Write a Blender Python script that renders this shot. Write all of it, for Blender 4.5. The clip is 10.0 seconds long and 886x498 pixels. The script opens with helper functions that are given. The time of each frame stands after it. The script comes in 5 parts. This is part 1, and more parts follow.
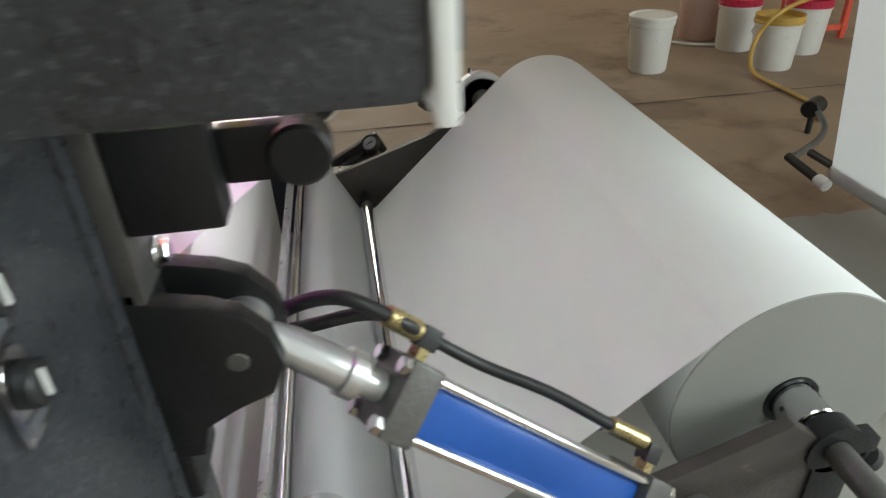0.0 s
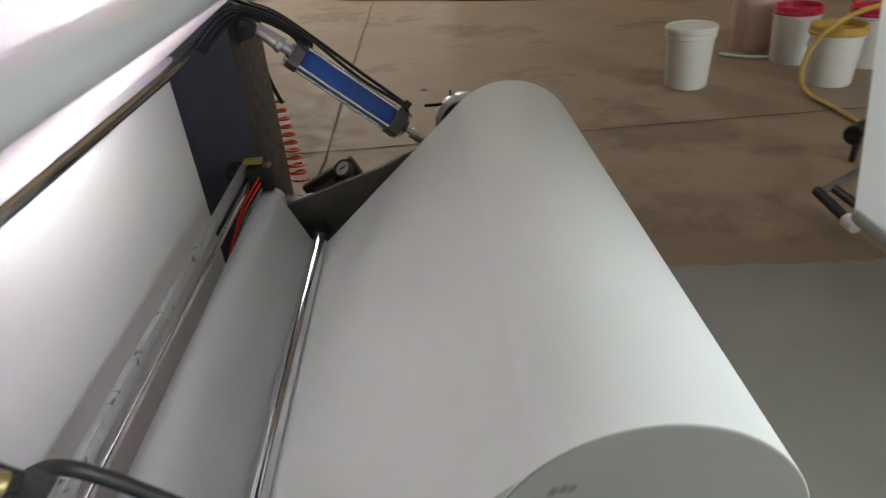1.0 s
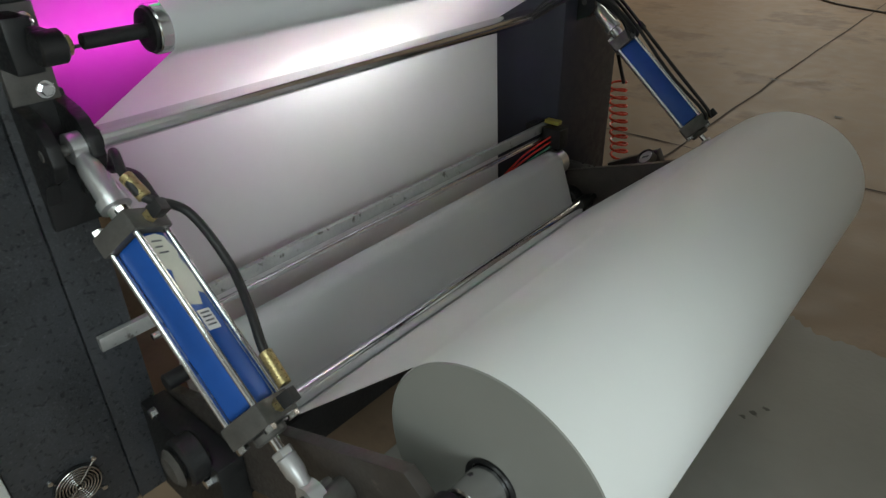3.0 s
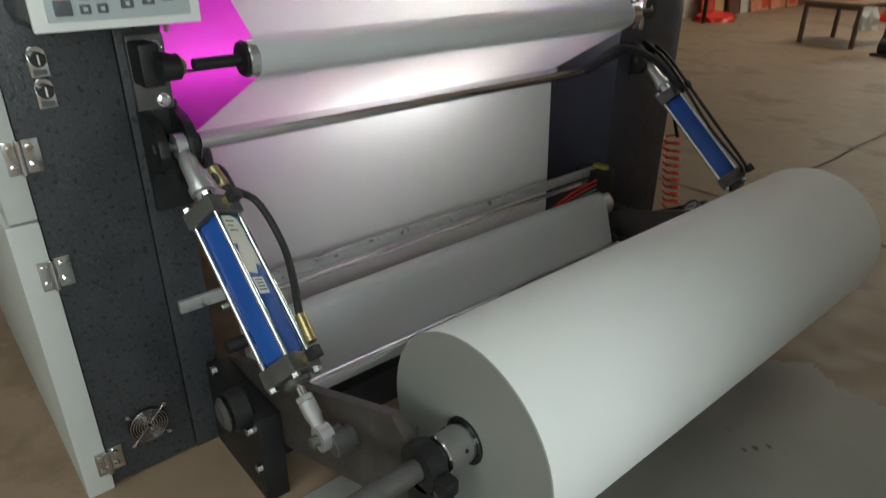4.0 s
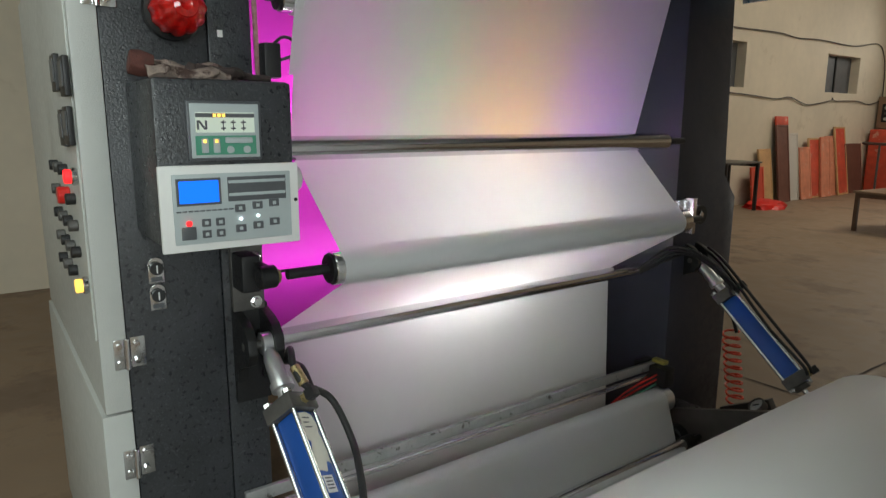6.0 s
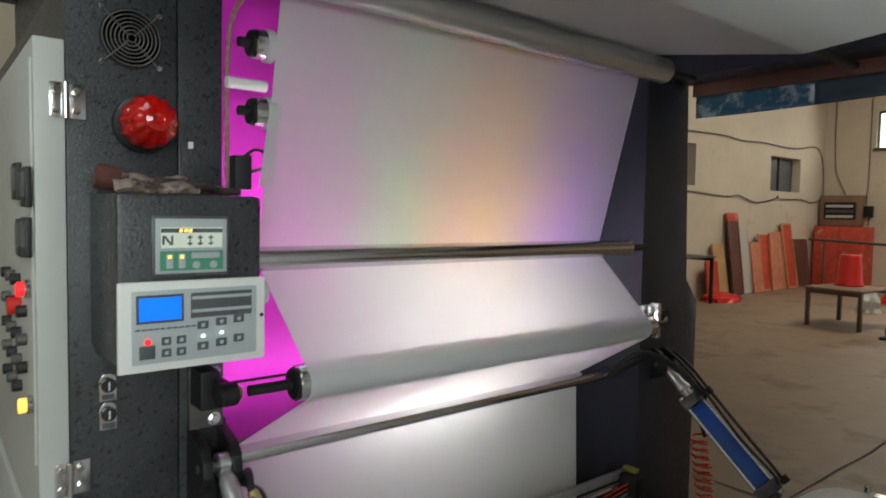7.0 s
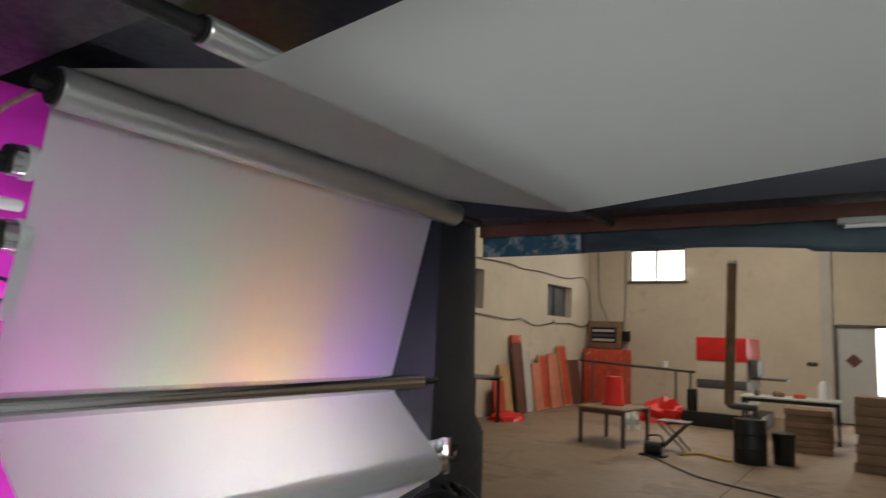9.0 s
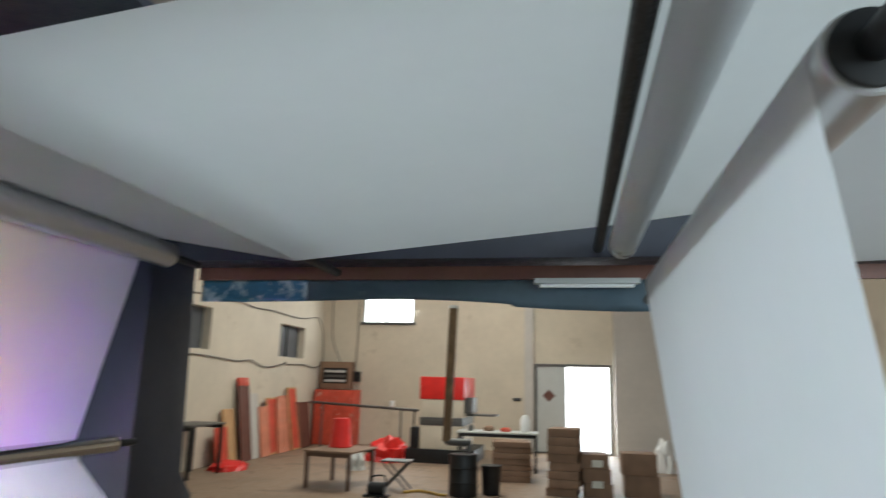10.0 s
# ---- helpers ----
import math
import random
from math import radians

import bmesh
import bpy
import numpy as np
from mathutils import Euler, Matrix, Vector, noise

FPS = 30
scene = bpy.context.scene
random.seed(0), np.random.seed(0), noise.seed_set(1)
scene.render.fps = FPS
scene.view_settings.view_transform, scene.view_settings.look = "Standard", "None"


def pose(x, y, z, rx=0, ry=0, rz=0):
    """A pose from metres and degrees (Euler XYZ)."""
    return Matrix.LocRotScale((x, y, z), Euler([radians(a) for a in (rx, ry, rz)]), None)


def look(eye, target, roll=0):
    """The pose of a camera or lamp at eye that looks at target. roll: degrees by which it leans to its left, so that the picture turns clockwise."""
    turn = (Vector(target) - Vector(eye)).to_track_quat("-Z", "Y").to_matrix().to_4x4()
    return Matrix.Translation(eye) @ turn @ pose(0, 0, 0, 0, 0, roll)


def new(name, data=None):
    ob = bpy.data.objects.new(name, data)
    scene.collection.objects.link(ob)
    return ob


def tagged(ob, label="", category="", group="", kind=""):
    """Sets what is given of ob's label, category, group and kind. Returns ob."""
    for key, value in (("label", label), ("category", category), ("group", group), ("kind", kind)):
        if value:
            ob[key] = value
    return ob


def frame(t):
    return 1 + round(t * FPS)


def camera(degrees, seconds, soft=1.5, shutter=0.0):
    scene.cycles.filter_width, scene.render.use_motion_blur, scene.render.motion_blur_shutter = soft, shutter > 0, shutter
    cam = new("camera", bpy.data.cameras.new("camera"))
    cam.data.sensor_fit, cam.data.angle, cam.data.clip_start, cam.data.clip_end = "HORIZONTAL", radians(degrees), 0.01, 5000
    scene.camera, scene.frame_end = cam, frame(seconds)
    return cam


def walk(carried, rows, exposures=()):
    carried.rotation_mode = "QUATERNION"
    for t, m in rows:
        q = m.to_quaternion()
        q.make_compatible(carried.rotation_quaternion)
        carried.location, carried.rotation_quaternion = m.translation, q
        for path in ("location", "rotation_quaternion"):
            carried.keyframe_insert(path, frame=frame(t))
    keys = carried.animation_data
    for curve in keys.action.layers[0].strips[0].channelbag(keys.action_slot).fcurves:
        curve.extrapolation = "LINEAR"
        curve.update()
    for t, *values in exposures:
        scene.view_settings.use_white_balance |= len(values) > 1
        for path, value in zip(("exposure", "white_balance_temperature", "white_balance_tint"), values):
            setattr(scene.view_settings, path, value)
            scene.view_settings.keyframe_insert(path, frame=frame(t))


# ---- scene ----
SOFT, SHUT = 1.3, 0.4
EXPOSURES = [(0.0, 0.85, 6400, 5), (0.7, 0.74, 6450, 9), (1.2, 0.45, 6450, 7), (2.0, 0.15, 6300, 2), (3.3, 0.05, 6400, 3), (5.0, 0.0, 6500, 3),
             (7.0, -0.04, 6500, 5), (8.5, -0.08, 6450, 7), (9.0, -0.12, 6400, 8), (9.5, 0.08, 6150, 6), (10.0, 0.55, 5700, 2)]
ROOF_FILL, ROOF_FILL_FAR, EAST, SOUTH, STRIP, PRINT_FILL = 17, 225, 275, 8, 3.3, 5.4
ROOF_FILL_SOUTH = 115
ROLL_PHASE = 152.0
cam = camera(68.3, 10.0, soft=SOFT, shutter=SHUT)
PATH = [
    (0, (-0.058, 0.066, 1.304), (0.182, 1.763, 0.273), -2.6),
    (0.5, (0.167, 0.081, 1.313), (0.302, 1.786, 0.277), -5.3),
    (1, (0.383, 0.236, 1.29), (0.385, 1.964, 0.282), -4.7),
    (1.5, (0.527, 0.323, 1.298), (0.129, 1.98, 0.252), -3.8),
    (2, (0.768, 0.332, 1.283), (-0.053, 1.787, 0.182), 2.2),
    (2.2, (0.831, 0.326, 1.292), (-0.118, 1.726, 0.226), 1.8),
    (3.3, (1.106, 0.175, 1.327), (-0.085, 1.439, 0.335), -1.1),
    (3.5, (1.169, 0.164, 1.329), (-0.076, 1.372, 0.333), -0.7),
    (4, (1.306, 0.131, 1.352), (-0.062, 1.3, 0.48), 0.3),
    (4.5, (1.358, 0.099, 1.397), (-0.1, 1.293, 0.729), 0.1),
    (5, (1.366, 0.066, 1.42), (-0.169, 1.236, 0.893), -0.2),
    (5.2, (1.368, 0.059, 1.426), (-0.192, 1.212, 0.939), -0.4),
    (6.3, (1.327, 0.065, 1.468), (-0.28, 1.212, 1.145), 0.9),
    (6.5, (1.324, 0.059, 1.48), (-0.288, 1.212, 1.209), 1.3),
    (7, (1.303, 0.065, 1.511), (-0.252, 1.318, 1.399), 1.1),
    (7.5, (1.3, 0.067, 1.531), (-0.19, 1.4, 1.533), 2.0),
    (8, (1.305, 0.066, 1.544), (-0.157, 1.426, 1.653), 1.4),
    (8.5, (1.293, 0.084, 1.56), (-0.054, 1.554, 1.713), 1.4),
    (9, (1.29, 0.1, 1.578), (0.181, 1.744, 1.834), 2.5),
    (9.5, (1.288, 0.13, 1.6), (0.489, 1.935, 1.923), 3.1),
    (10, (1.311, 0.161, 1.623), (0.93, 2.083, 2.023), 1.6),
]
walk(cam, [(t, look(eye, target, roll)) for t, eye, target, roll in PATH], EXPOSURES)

# ---- light ----
world = bpy.data.worlds.new("sky")
world.use_nodes = True
scene.world = world
wn = world.node_tree.nodes
sky = wn.new("ShaderNodeTexSky")
sky.sky_type = "NISHITA"
sky.sun_disc = False
sky.sun_elevation, sky.sun_rotation = radians(35), radians(140)
world.node_tree.links.new(sky.outputs[0], wn["Background"].inputs[0])
wn["Background"].inputs[1].default_value = 0.12


def area(name, at, target, sx, sy, watts, color=(1, 1, 1)):
    lamp = bpy.data.lights.new(name, "AREA")
    lamp.shape, lamp.size, lamp.size_y, lamp.energy, lamp.color = "RECTANGLE", sx, sy, watts, color
    ob = new(name, lamp)
    ob.matrix_world = look(at, target)
    return ob


# added unseen lamps for roof, east and south daylight; strip lamp inside the machine
area("skylight", (2.9, 3.0, 5.35), (2.9, 3.0, 0), 2.4, 7.0, ROOF_FILL, (0.90, 1.0, 0.98))
area("roof_fill_south", (1.3, -2.3, 5.35), (1.3, -2.3, 0), 2.4, 4.4, ROOF_FILL_SOUTH, (0.92, 1.0, 0.97))
area("roof_fill_far", (-1.0, 12.0, 5.35), (-1.0, 12.0, 0), 2.4, 6.0, ROOF_FILL_FAR, (1.0, 0.90, 0.76))
area("window_light_east", (5.85, -0.7, 2.1), (0.8, 1.3, 1.4), 5.0, 1.7, EAST, (0.90, 0.98, 1.0))
area("window_light_south", (1.8, -4.85, 1.5), (1.5, 2.0, 1.2), 4.5, 1.7, SOUTH, (0.90, 0.98, 1.0))
area("window_light_north", (-3.2, 17.05, 3.35), (-3.0, 10.0, 0.0), 1.2, 0.6, 40, (1.0, 0.98, 0.94))
area("door_light_north", (1.75, 17.3, 1.1), (1.6, 10.0, 0.3), 0.9, 2.0, 60, (1.0, 0.98, 0.95))
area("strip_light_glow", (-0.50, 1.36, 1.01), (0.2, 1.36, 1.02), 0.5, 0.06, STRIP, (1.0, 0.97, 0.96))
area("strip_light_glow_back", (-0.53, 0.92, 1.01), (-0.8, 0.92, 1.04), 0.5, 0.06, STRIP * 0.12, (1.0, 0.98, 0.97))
# added lamp without a housing, lights the printed bands behind the web
area("print_fill_light", (-0.26, 1.36, 1.31), (-1.01, 1.36, 1.97), 1.45, 0.05, PRINT_FILL, (1.0, 0.98, 0.97))


# ---- materials ----
def mat(name, color, rough=0.5, metal=0.0, vary=0.15, scale=8.0, bump=0.0, bump_scale=120.0, spots=None, spot_scale=14.0,
        spot_cut=0.62, translucent=0.0, spec=0.5, aniso=None, rvar=0.1):
    """Painted, metal, cloth or stone surface with variation at two scales, and stains or painted glints of a second
    colour.
    """
    m = bpy.data.materials.new(name)
    m.use_nodes = True
    nt = m.node_tree
    n, l = nt.nodes, nt.links
    b = n["Principled BSDF"]
    co = n.new("ShaderNodeTexCoord")
    mp = n.new("ShaderNodeMapping")
    l.new(co.outputs["Object"], mp.inputs[0])
    if aniso:
        mp.inputs["Scale"].default_value = aniso
    big, fine = n.new("ShaderNodeTexNoise"), n.new("ShaderNodeTexNoise")
    big.inputs["Scale"].default_value, big.inputs["Detail"].default_value = scale, 5
    fine.inputs["Scale"].default_value, fine.inputs["Detail"].default_value = scale * 9, 4
    l.new(mp.outputs[0], big.inputs["Vector"]), l.new(mp.outputs[0], fine.inputs["Vector"])
    add = n.new("ShaderNodeMath")
    add.operation = "MULTIPLY_ADD"
    add.inputs[1].default_value = 0.4
    l.new(fine.outputs[0], add.inputs[0]), l.new(big.outputs[0], add.inputs[2])
    ramp = n.new("ShaderNodeValToRGB")
    ramp.color_ramp.elements[0].position, ramp.color_ramp.elements[1].position = 0.45, 0.95
    ramp.color_ramp.elements[0].color = (*[c * (1 - vary) for c in color], 1)
    ramp.color_ramp.elements[1].color = (*[min(1, c * (1 + vary)) for c in color], 1)
    l.new(add.outputs[0], ramp.inputs[0])
    out = ramp.outputs[0]
    if spots:
        st = n.new("ShaderNodeTexNoise")
        st.inputs["Scale"].default_value, st.inputs["Detail"].default_value, st.inputs["Roughness"].default_value = spot_scale, 7, 0.65
        l.new(mp.outputs[0], st.inputs["Vector"])
        sr = n.new("ShaderNodeMapRange")
        sr.inputs[1].default_value, sr.inputs[2].default_value = spot_cut, spot_cut + 0.07
        l.new(st.outputs[0], sr.inputs[0])
        mix = n.new("ShaderNodeMix")
        mix.data_type = "RGBA"
        mix.inputs[7].default_value = (*spots, 1)
        l.new(sr.outputs[0], mix.inputs[0]), l.new(out, mix.inputs[6])
        out = mix.outputs[2]
    l.new(out, b.inputs["Base Color"])
    rr = n.new("ShaderNodeMapRange")
    rr.inputs[1].default_value, rr.inputs[2].default_value = 0.35, 0.75
    rr.inputs[3].default_value, rr.inputs[4].default_value = max(0.03, rough - rvar), min(1, rough + rvar)
    l.new(fine.outputs[0], rr.inputs[0]), l.new(rr.outputs[0], b.inputs["Roughness"])
    b.inputs["Metallic"].default_value = metal
    b.inputs["Specular IOR Level"].default_value = spec
    if bump:
        bn, bp = n.new("ShaderNodeTexNoise"), n.new("ShaderNodeBump")
        bn.inputs["Scale"].default_value, bn.inputs["Detail"].default_value = bump_scale, 3
        bp.inputs["Strength"].default_value, bp.inputs["Distance"].default_value = bump, 0.002
        l.new(mp.outputs[0], bn.inputs["Vector"]), l.new(bn.outputs[0], bp.inputs["Height"]), l.new(bp.outputs[0], b.inputs["Normal"])
    if translucent:
        tr, ms = n.new("ShaderNodeBsdfTranslucent"), n.new("ShaderNodeMixShader")
        l.new(out, tr.inputs[0])
        ms.inputs[0].default_value = translucent
        l.new(b.outputs[0], ms.inputs[1]), l.new(tr.outputs[0], ms.inputs[2]), l.new(ms.outputs[0], n["Material Output"].inputs[0])
    return m


def glow(name, color, strength):
    m = bpy.data.materials.new(name)
    m.use_nodes = True
    b = m.node_tree.nodes["Principled BSDF"]
    b.inputs["Base Color"].default_value = (*color, 1)
    b.inputs["Emission Color"].default_value = (*color, 1)
    b.inputs["Emission Strength"].default_value = strength
    return m


FABRIC = mat("nonwoven_fabric", (0.80, 0.80, 0.81), 0.75, 0, 0.02, 3.0, 0.25, 600.0, translucent=0.52, spec=0.25)
ROLLCLOTH = mat("wound_fabric", (0.705, 0.71, 0.70), 0.7, 0, 0.02, 2.0, 0.2, 500.0, spec=0.3)
# much darker than the wound cloth: shade of the roll's ends in the colour
ROLLEND_SHADED = mat("shaded_roll_end", (0.245, 0.242, 0.226), 0.8, 0, 0.06, 5.0, 0.3, 300.0)
# lighter speckles painted in for the sparkle of the hammered surface
BLACK = mat("hammered_charcoal_paint", (0.034, 0.036, 0.041), 0.36, 0, 0.35, 9.0, 0.55, 190.0, spots=(0.07, 0.074, 0.08), spot_scale=150, spot_cut=0.56)
NAVY = mat("dark_navy_paint", (0.030, 0.032, 0.048), 0.45, 0, 0.2, 4.0, 0.3, 200.0)
DARK = mat("black_oxide_steel", (0.012, 0.012, 0.013), 0.5, 0.2, 0.3, 15.0, 0.2, 150.0)
ARMC = mat("brown_black_paint", (0.05, 0.042, 0.038), 0.5, 0, 0.3, 12.0, 0.25, 120.0, spots=(0.11, 0.09, 0.08), spot_scale=20, spot_cut=0.66)
LIGHTGREY = mat("light_grey_paint", (0.50, 0.51, 0.49), 0.42, 0, 0.04, 4.0, 0.35, 320.0)
STEEL = mat("bright_steel", (0.62, 0.62, 0.63), 0.20, 1.0, 0.06, 10.0, aniso=(6, 0.4, 6), rvar=0.04)
DULLSTEEL = mat("worn_aluminium", (0.62, 0.62, 0.63), 0.30, 0.75, 0.05, 6.0, aniso=(4, 0.5, 4), rvar=0.02)
CHROME = mat("chrome", (0.75, 0.75, 0.77), 0.12, 1.0, 0.06, 10.0)
CAST = mat("grey_cast_metal", (0.115, 0.11, 0.105), 0.5, 0.5, 0.25, 25.0, 0.3, 150.0)
BLUE = mat("blue_anodised", (0.012, 0.075, 0.33), 0.33, 0.1, 0.12, 6.0, rvar=0.05)
RUBBER = mat("black_rubber", (0.012, 0.012, 0.013), 0.5, 0, 0.2, 20.0)
BRASS = mat("brass", (0.42, 0.34, 0.17), 0.35, 0.9, 0.2, 30.0)
WORNBAR = mat("worn_white_bar", (0.42, 0.42, 0.42), 0.4, 0.5, 0.2, 12.0, 0.2, 90.0, spots=(0.13, 0.12, 0.11), spot_scale=30, spot_cut=0.60)
CONCRETE = mat("brown_concrete", (0.255, 0.178, 0.118), 0.62, 0, 0.22, 0.9, 0.35, 40.0, spots=(0.185, 0.126, 0.085), spot_scale=0.9, spot_cut=0.52)
PATCH = mat("pale_worn_floor_paint", (0.262, 0.250, 0.230), 0.6, 0, 0.1, 3.0, 0.3, 60.0, spots=(0.22, 0.21, 0.20), spot_scale=4, spot_cut=0.63)
STAIN = mat("oil_stain", (0.13, 0.12, 0.11), 0.7, 0, 0.3, 40.0)
JOINT = mat("dark_joint", (0.07, 0.05, 0.04), 0.9, 0, 0.3, 10.0)
PLASTER = mat("cream_plaster", (0.60, 0.53, 0.42), 0.8, 0, 0.1, 0.8, 0.3, 50.0, spots=(0.50, 0.43, 0.33), spot_scale=1.1, spot_cut=0.6)
# greyer copy of the plaster with shade in its colour; also a mesh frame's grey
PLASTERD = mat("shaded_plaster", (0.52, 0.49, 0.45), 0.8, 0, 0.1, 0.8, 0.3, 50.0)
ROOF = mat("roof_sheet", (0.32, 0.31, 0.30), 0.6, 0, 0.15, 1.5)
RED = mat("red_plastic", (0.62, 0.02, 0.015), 0.4, 0, 0.15, 6.0)
REDBOARD = mat("red_board", (0.55, 0.07, 0.035), 0.6, 0, 0.25, 5.0, spots=(0.55, 0.30, 0.22), spot_scale=6, spot_cut=0.6)
ORANGEBOARD = mat("orange_mesh_board", (0.60, 0.22, 0.13), 0.6, 0, 0.2, 6.0, spots=(0.6, 0.38, 0.3), spot_scale=5, spot_cut=0.58)
TANBOARD = mat("tan_board", (0.50, 0.30, 0.14), 0.6, 0, 0.2, 5.0)
BROWNBOARD = mat("dark_brown_board", (0.13, 0.05, 0.035), 0.6, 0, 0.2, 5.0)
BUCKET = mat("white_plastic", (0.62, 0.60, 0.56), 0.4, 0, 0.05, 4.0, spots=(0.38, 0.30, 0.24), spot_scale=9, spot_cut=0.66)
PINKBUCKET = mat("pink_stained_plastic", (0.55, 0.38, 0.33), 0.45, 0, 0.12, 5.0, spots=(0.45, 0.25, 0.2), spot_scale=6, spot_cut=0.6)
WOOD = mat("dark_wood", (0.10, 0.055, 0.035), 0.5, 0, 0.25, 10.0, aniso=(1, 1, 0.2))
CARTON = mat("cardboard", (0.22, 0.135, 0.085), 0.8, 0, 0.15, 5.0)
REDLENS = mat("red_lens", (0.62, 0.008, 0.006), 0.07, 0, 0.5, 30.0, translucent=0.3, spec=1.0)
SCUFFED = mat("scuffed_white_pipe", (0.66, 0.67, 0.66), 0.3, 0.3, 0.06, 3.0, spots=(0.36, 0.36, 0.34), spot_scale=9, spot_cut=0.66, rvar=0.05)
LABEL = mat("worn_cream_label", (0.66, 0.65, 0.57), 0.6, 0, 0.08, 15.0, spots=(0.05, 0.05, 0.05), spot_scale=22, spot_cut=0.68)
WHITE = mat("white_paint", (0.75, 0.75, 0.74), 0.5, 0, 0.04, 6.0)
GREENPAD = mat("green_keypad", (0.08, 0.30, 0.20), 0.4, 0, 0.05, 10.0)
PADGREY = mat("keypad_grey", (0.42, 0.47, 0.48), 0.4, 0, 0.05, 10.0)
SLATE = mat("slate_plastic", (0.085, 0.09, 0.10), 0.4, 0, 0.15, 10.0)
# pale spots are painted highlights along the film's wrinkles
TARP = mat("blue_plastic_sheet", (0.06, 0.16, 0.26), 0.2, 0, 0.35, 6.0, 1.0, 25.0, spots=(0.42, 0.52, 0.60), spot_scale=13, spot_cut=0.53)
TARPDULL = mat("slate_blue_sheet", (0.055, 0.085, 0.11), 0.4, 0, 0.2, 4.0, 0.3, 20.0)
CRIMSON = mat("crimson_paint", (0.42, 0.015, 0.05), 0.35, 0, 0.2, 8.0)
RUST = mat("rust_primer_beam", (0.16, 0.07, 0.05), 0.6, 0, 0.25, 5.0)
GLOVE = mat("dirty_cotton", (0.26, 0.20, 0.17), 0.9, 0, 0.5, 30.0, 0.8, 300.0, spots=(0.05, 0.025, 0.02), spot_scale=16, spot_cut=0.52)
GLOVEDARK = mat("oily_cotton", (0.045, 0.03, 0.028), 0.9, 0, 0.5, 30.0, 0.8, 300.0)
GLOVECUFF = mat("red_brown_cuff", (0.10, 0.035, 0.028), 0.9, 0, 0.4, 30.0, 0.6, 300.0)
CABLE = mat("cable", (0.05, 0.04, 0.035), 0.6, 0, 0.2, 20.0)
YELLOWHOSE = mat("yellow_hose", (0.42, 0.26, 0.05), 0.5, 0, 0.2, 10.0)
GLASS = mat("frosted_pane", (0.85, 0.85, 0.83), 0.3, 0, 0.03, 3.0)
DAY = glow("bright_day", (1.0, 0.99, 0.97), 1.7)
BLUESCREEN = glow("blue_lcd", (0.0, 0.14, 0.90), 1.0)
REDLED = glow("red_led", (1.0, 0.015, 0.02), 1.6)
YELLOWLED = glow("yellow_lamp", (1.0, 0.58, 0.10), 1.5)
WHITELED = glow("white_led", (0.85, 0.95, 1.0), 2.5)
TUBEGLOW = glow("lamp_tube", (1.0, 0.98, 0.96), 6.0)
LCDGREY = glow("lcd_glyph", (0.75, 0.82, 0.72), 0.10)


def stripes(name):
    """Printed cloth: broad colour bands across the width."""
    m = bpy.data.materials.new(name)
    m.use_nodes = True
    n, l = m.node_tree.nodes, m.node_tree.links
    co, sp, mr, rp = (n.new("ShaderNode" + k) for k in ("TexCoord", "SeparateXYZ", "MapRange", "ValToRGB"))
    l.new(co.outputs["Object"], sp.inputs[0]), l.new(sp.outputs[1], mr.inputs[0]), l.new(mr.outputs[0], rp.inputs[0])
    mr.inputs[1].default_value, mr.inputs[2].default_value = 0.5, 2.3
    bands = [(0.0, (0.68, 0.012, 0.55)), (0.98, (0.03, 0.58, 0.12)), (1.20, (0.86, 0.12, 0.12)), (1.37, (0.92, 0.56, 0.01)),
             (1.62, (0.34, 0.02, 0.66)), (1.93, (0.10, 0.08, 0.24))]
    cr = rp.color_ramp
    cr.interpolation = "CONSTANT"
    while len(cr.elements) < len(bands):
        cr.elements.new(0.5)
    for e, (y, c) in zip(cr.elements, bands):
        e.position, e.color = max(0, (y - 0.5) / 1.8), (*c, 1)
    l.new(rp.outputs[0], n["Principled BSDF"].inputs["Base Color"])
    n["Principled BSDF"].inputs["Roughness"].default_value = 0.7
    return m


MAGENTA = (0.50, 0.010, 0.42)
PRINT = stripes("printed_cloth")
SOLIDMAGENTA = mat("magenta_print", MAGENTA, 0.7, 0, 0.03, 3.0)


# ---- mesh helpers ----
def part(name, bm, material, parent=None, label="", smooth=None):
    me = bpy.data.meshes.new(name)
    bmesh.ops.recalc_face_normals(bm, faces=bm.faces)
    if smooth is None or smooth:
        for f in bm.faces:
            f.smooth = True
        for e in bm.edges:
            if len(e.link_faces) == 2 and e.calc_face_angle(0) > radians(32):
                e.smooth = False
    bm.to_mesh(me)
    bm.free()
    me.materials.append(material)
    ob = new(name, me)
    if parent:
        ob.parent = parent
    if label:
        tagged(ob, label=label)
    return ob


def thing(name, label, category, at=(0, 0, 0), group="", kind=""):
    ob = new(name)
    ob.location = at
    return tagged(ob, label, category, group, kind)


def box(x0, x1, y0, y1, z0, z1, bevel=0.0, bm=None, m=None):
    bm = bm or bmesh.new()
    vs = [bm.verts.new((x, y, z)) for x in (x0, x1) for y in (y0, y1) for z in (z0, z1)]
    fs = [bm.faces.new([vs[i] for i in q]) for q in ((0, 1, 3, 2), (4, 6, 7, 5), (0, 4, 5, 1), (2, 3, 7, 6), (0, 2, 6, 4), (1, 5, 7, 3))]
    if bevel:
        es = list({e for f in fs for e in f.edges})
        got = bmesh.ops.bevel(bm, geom=es, offset=bevel, segments=2, affect="EDGES", profile=0.6)
        vs = list({v for f in got["faces"] for v in f.verts} | {v for v in vs if v.is_valid})
    if m:
        bmesh.ops.transform(bm, matrix=m, verts=vs)
    return bm


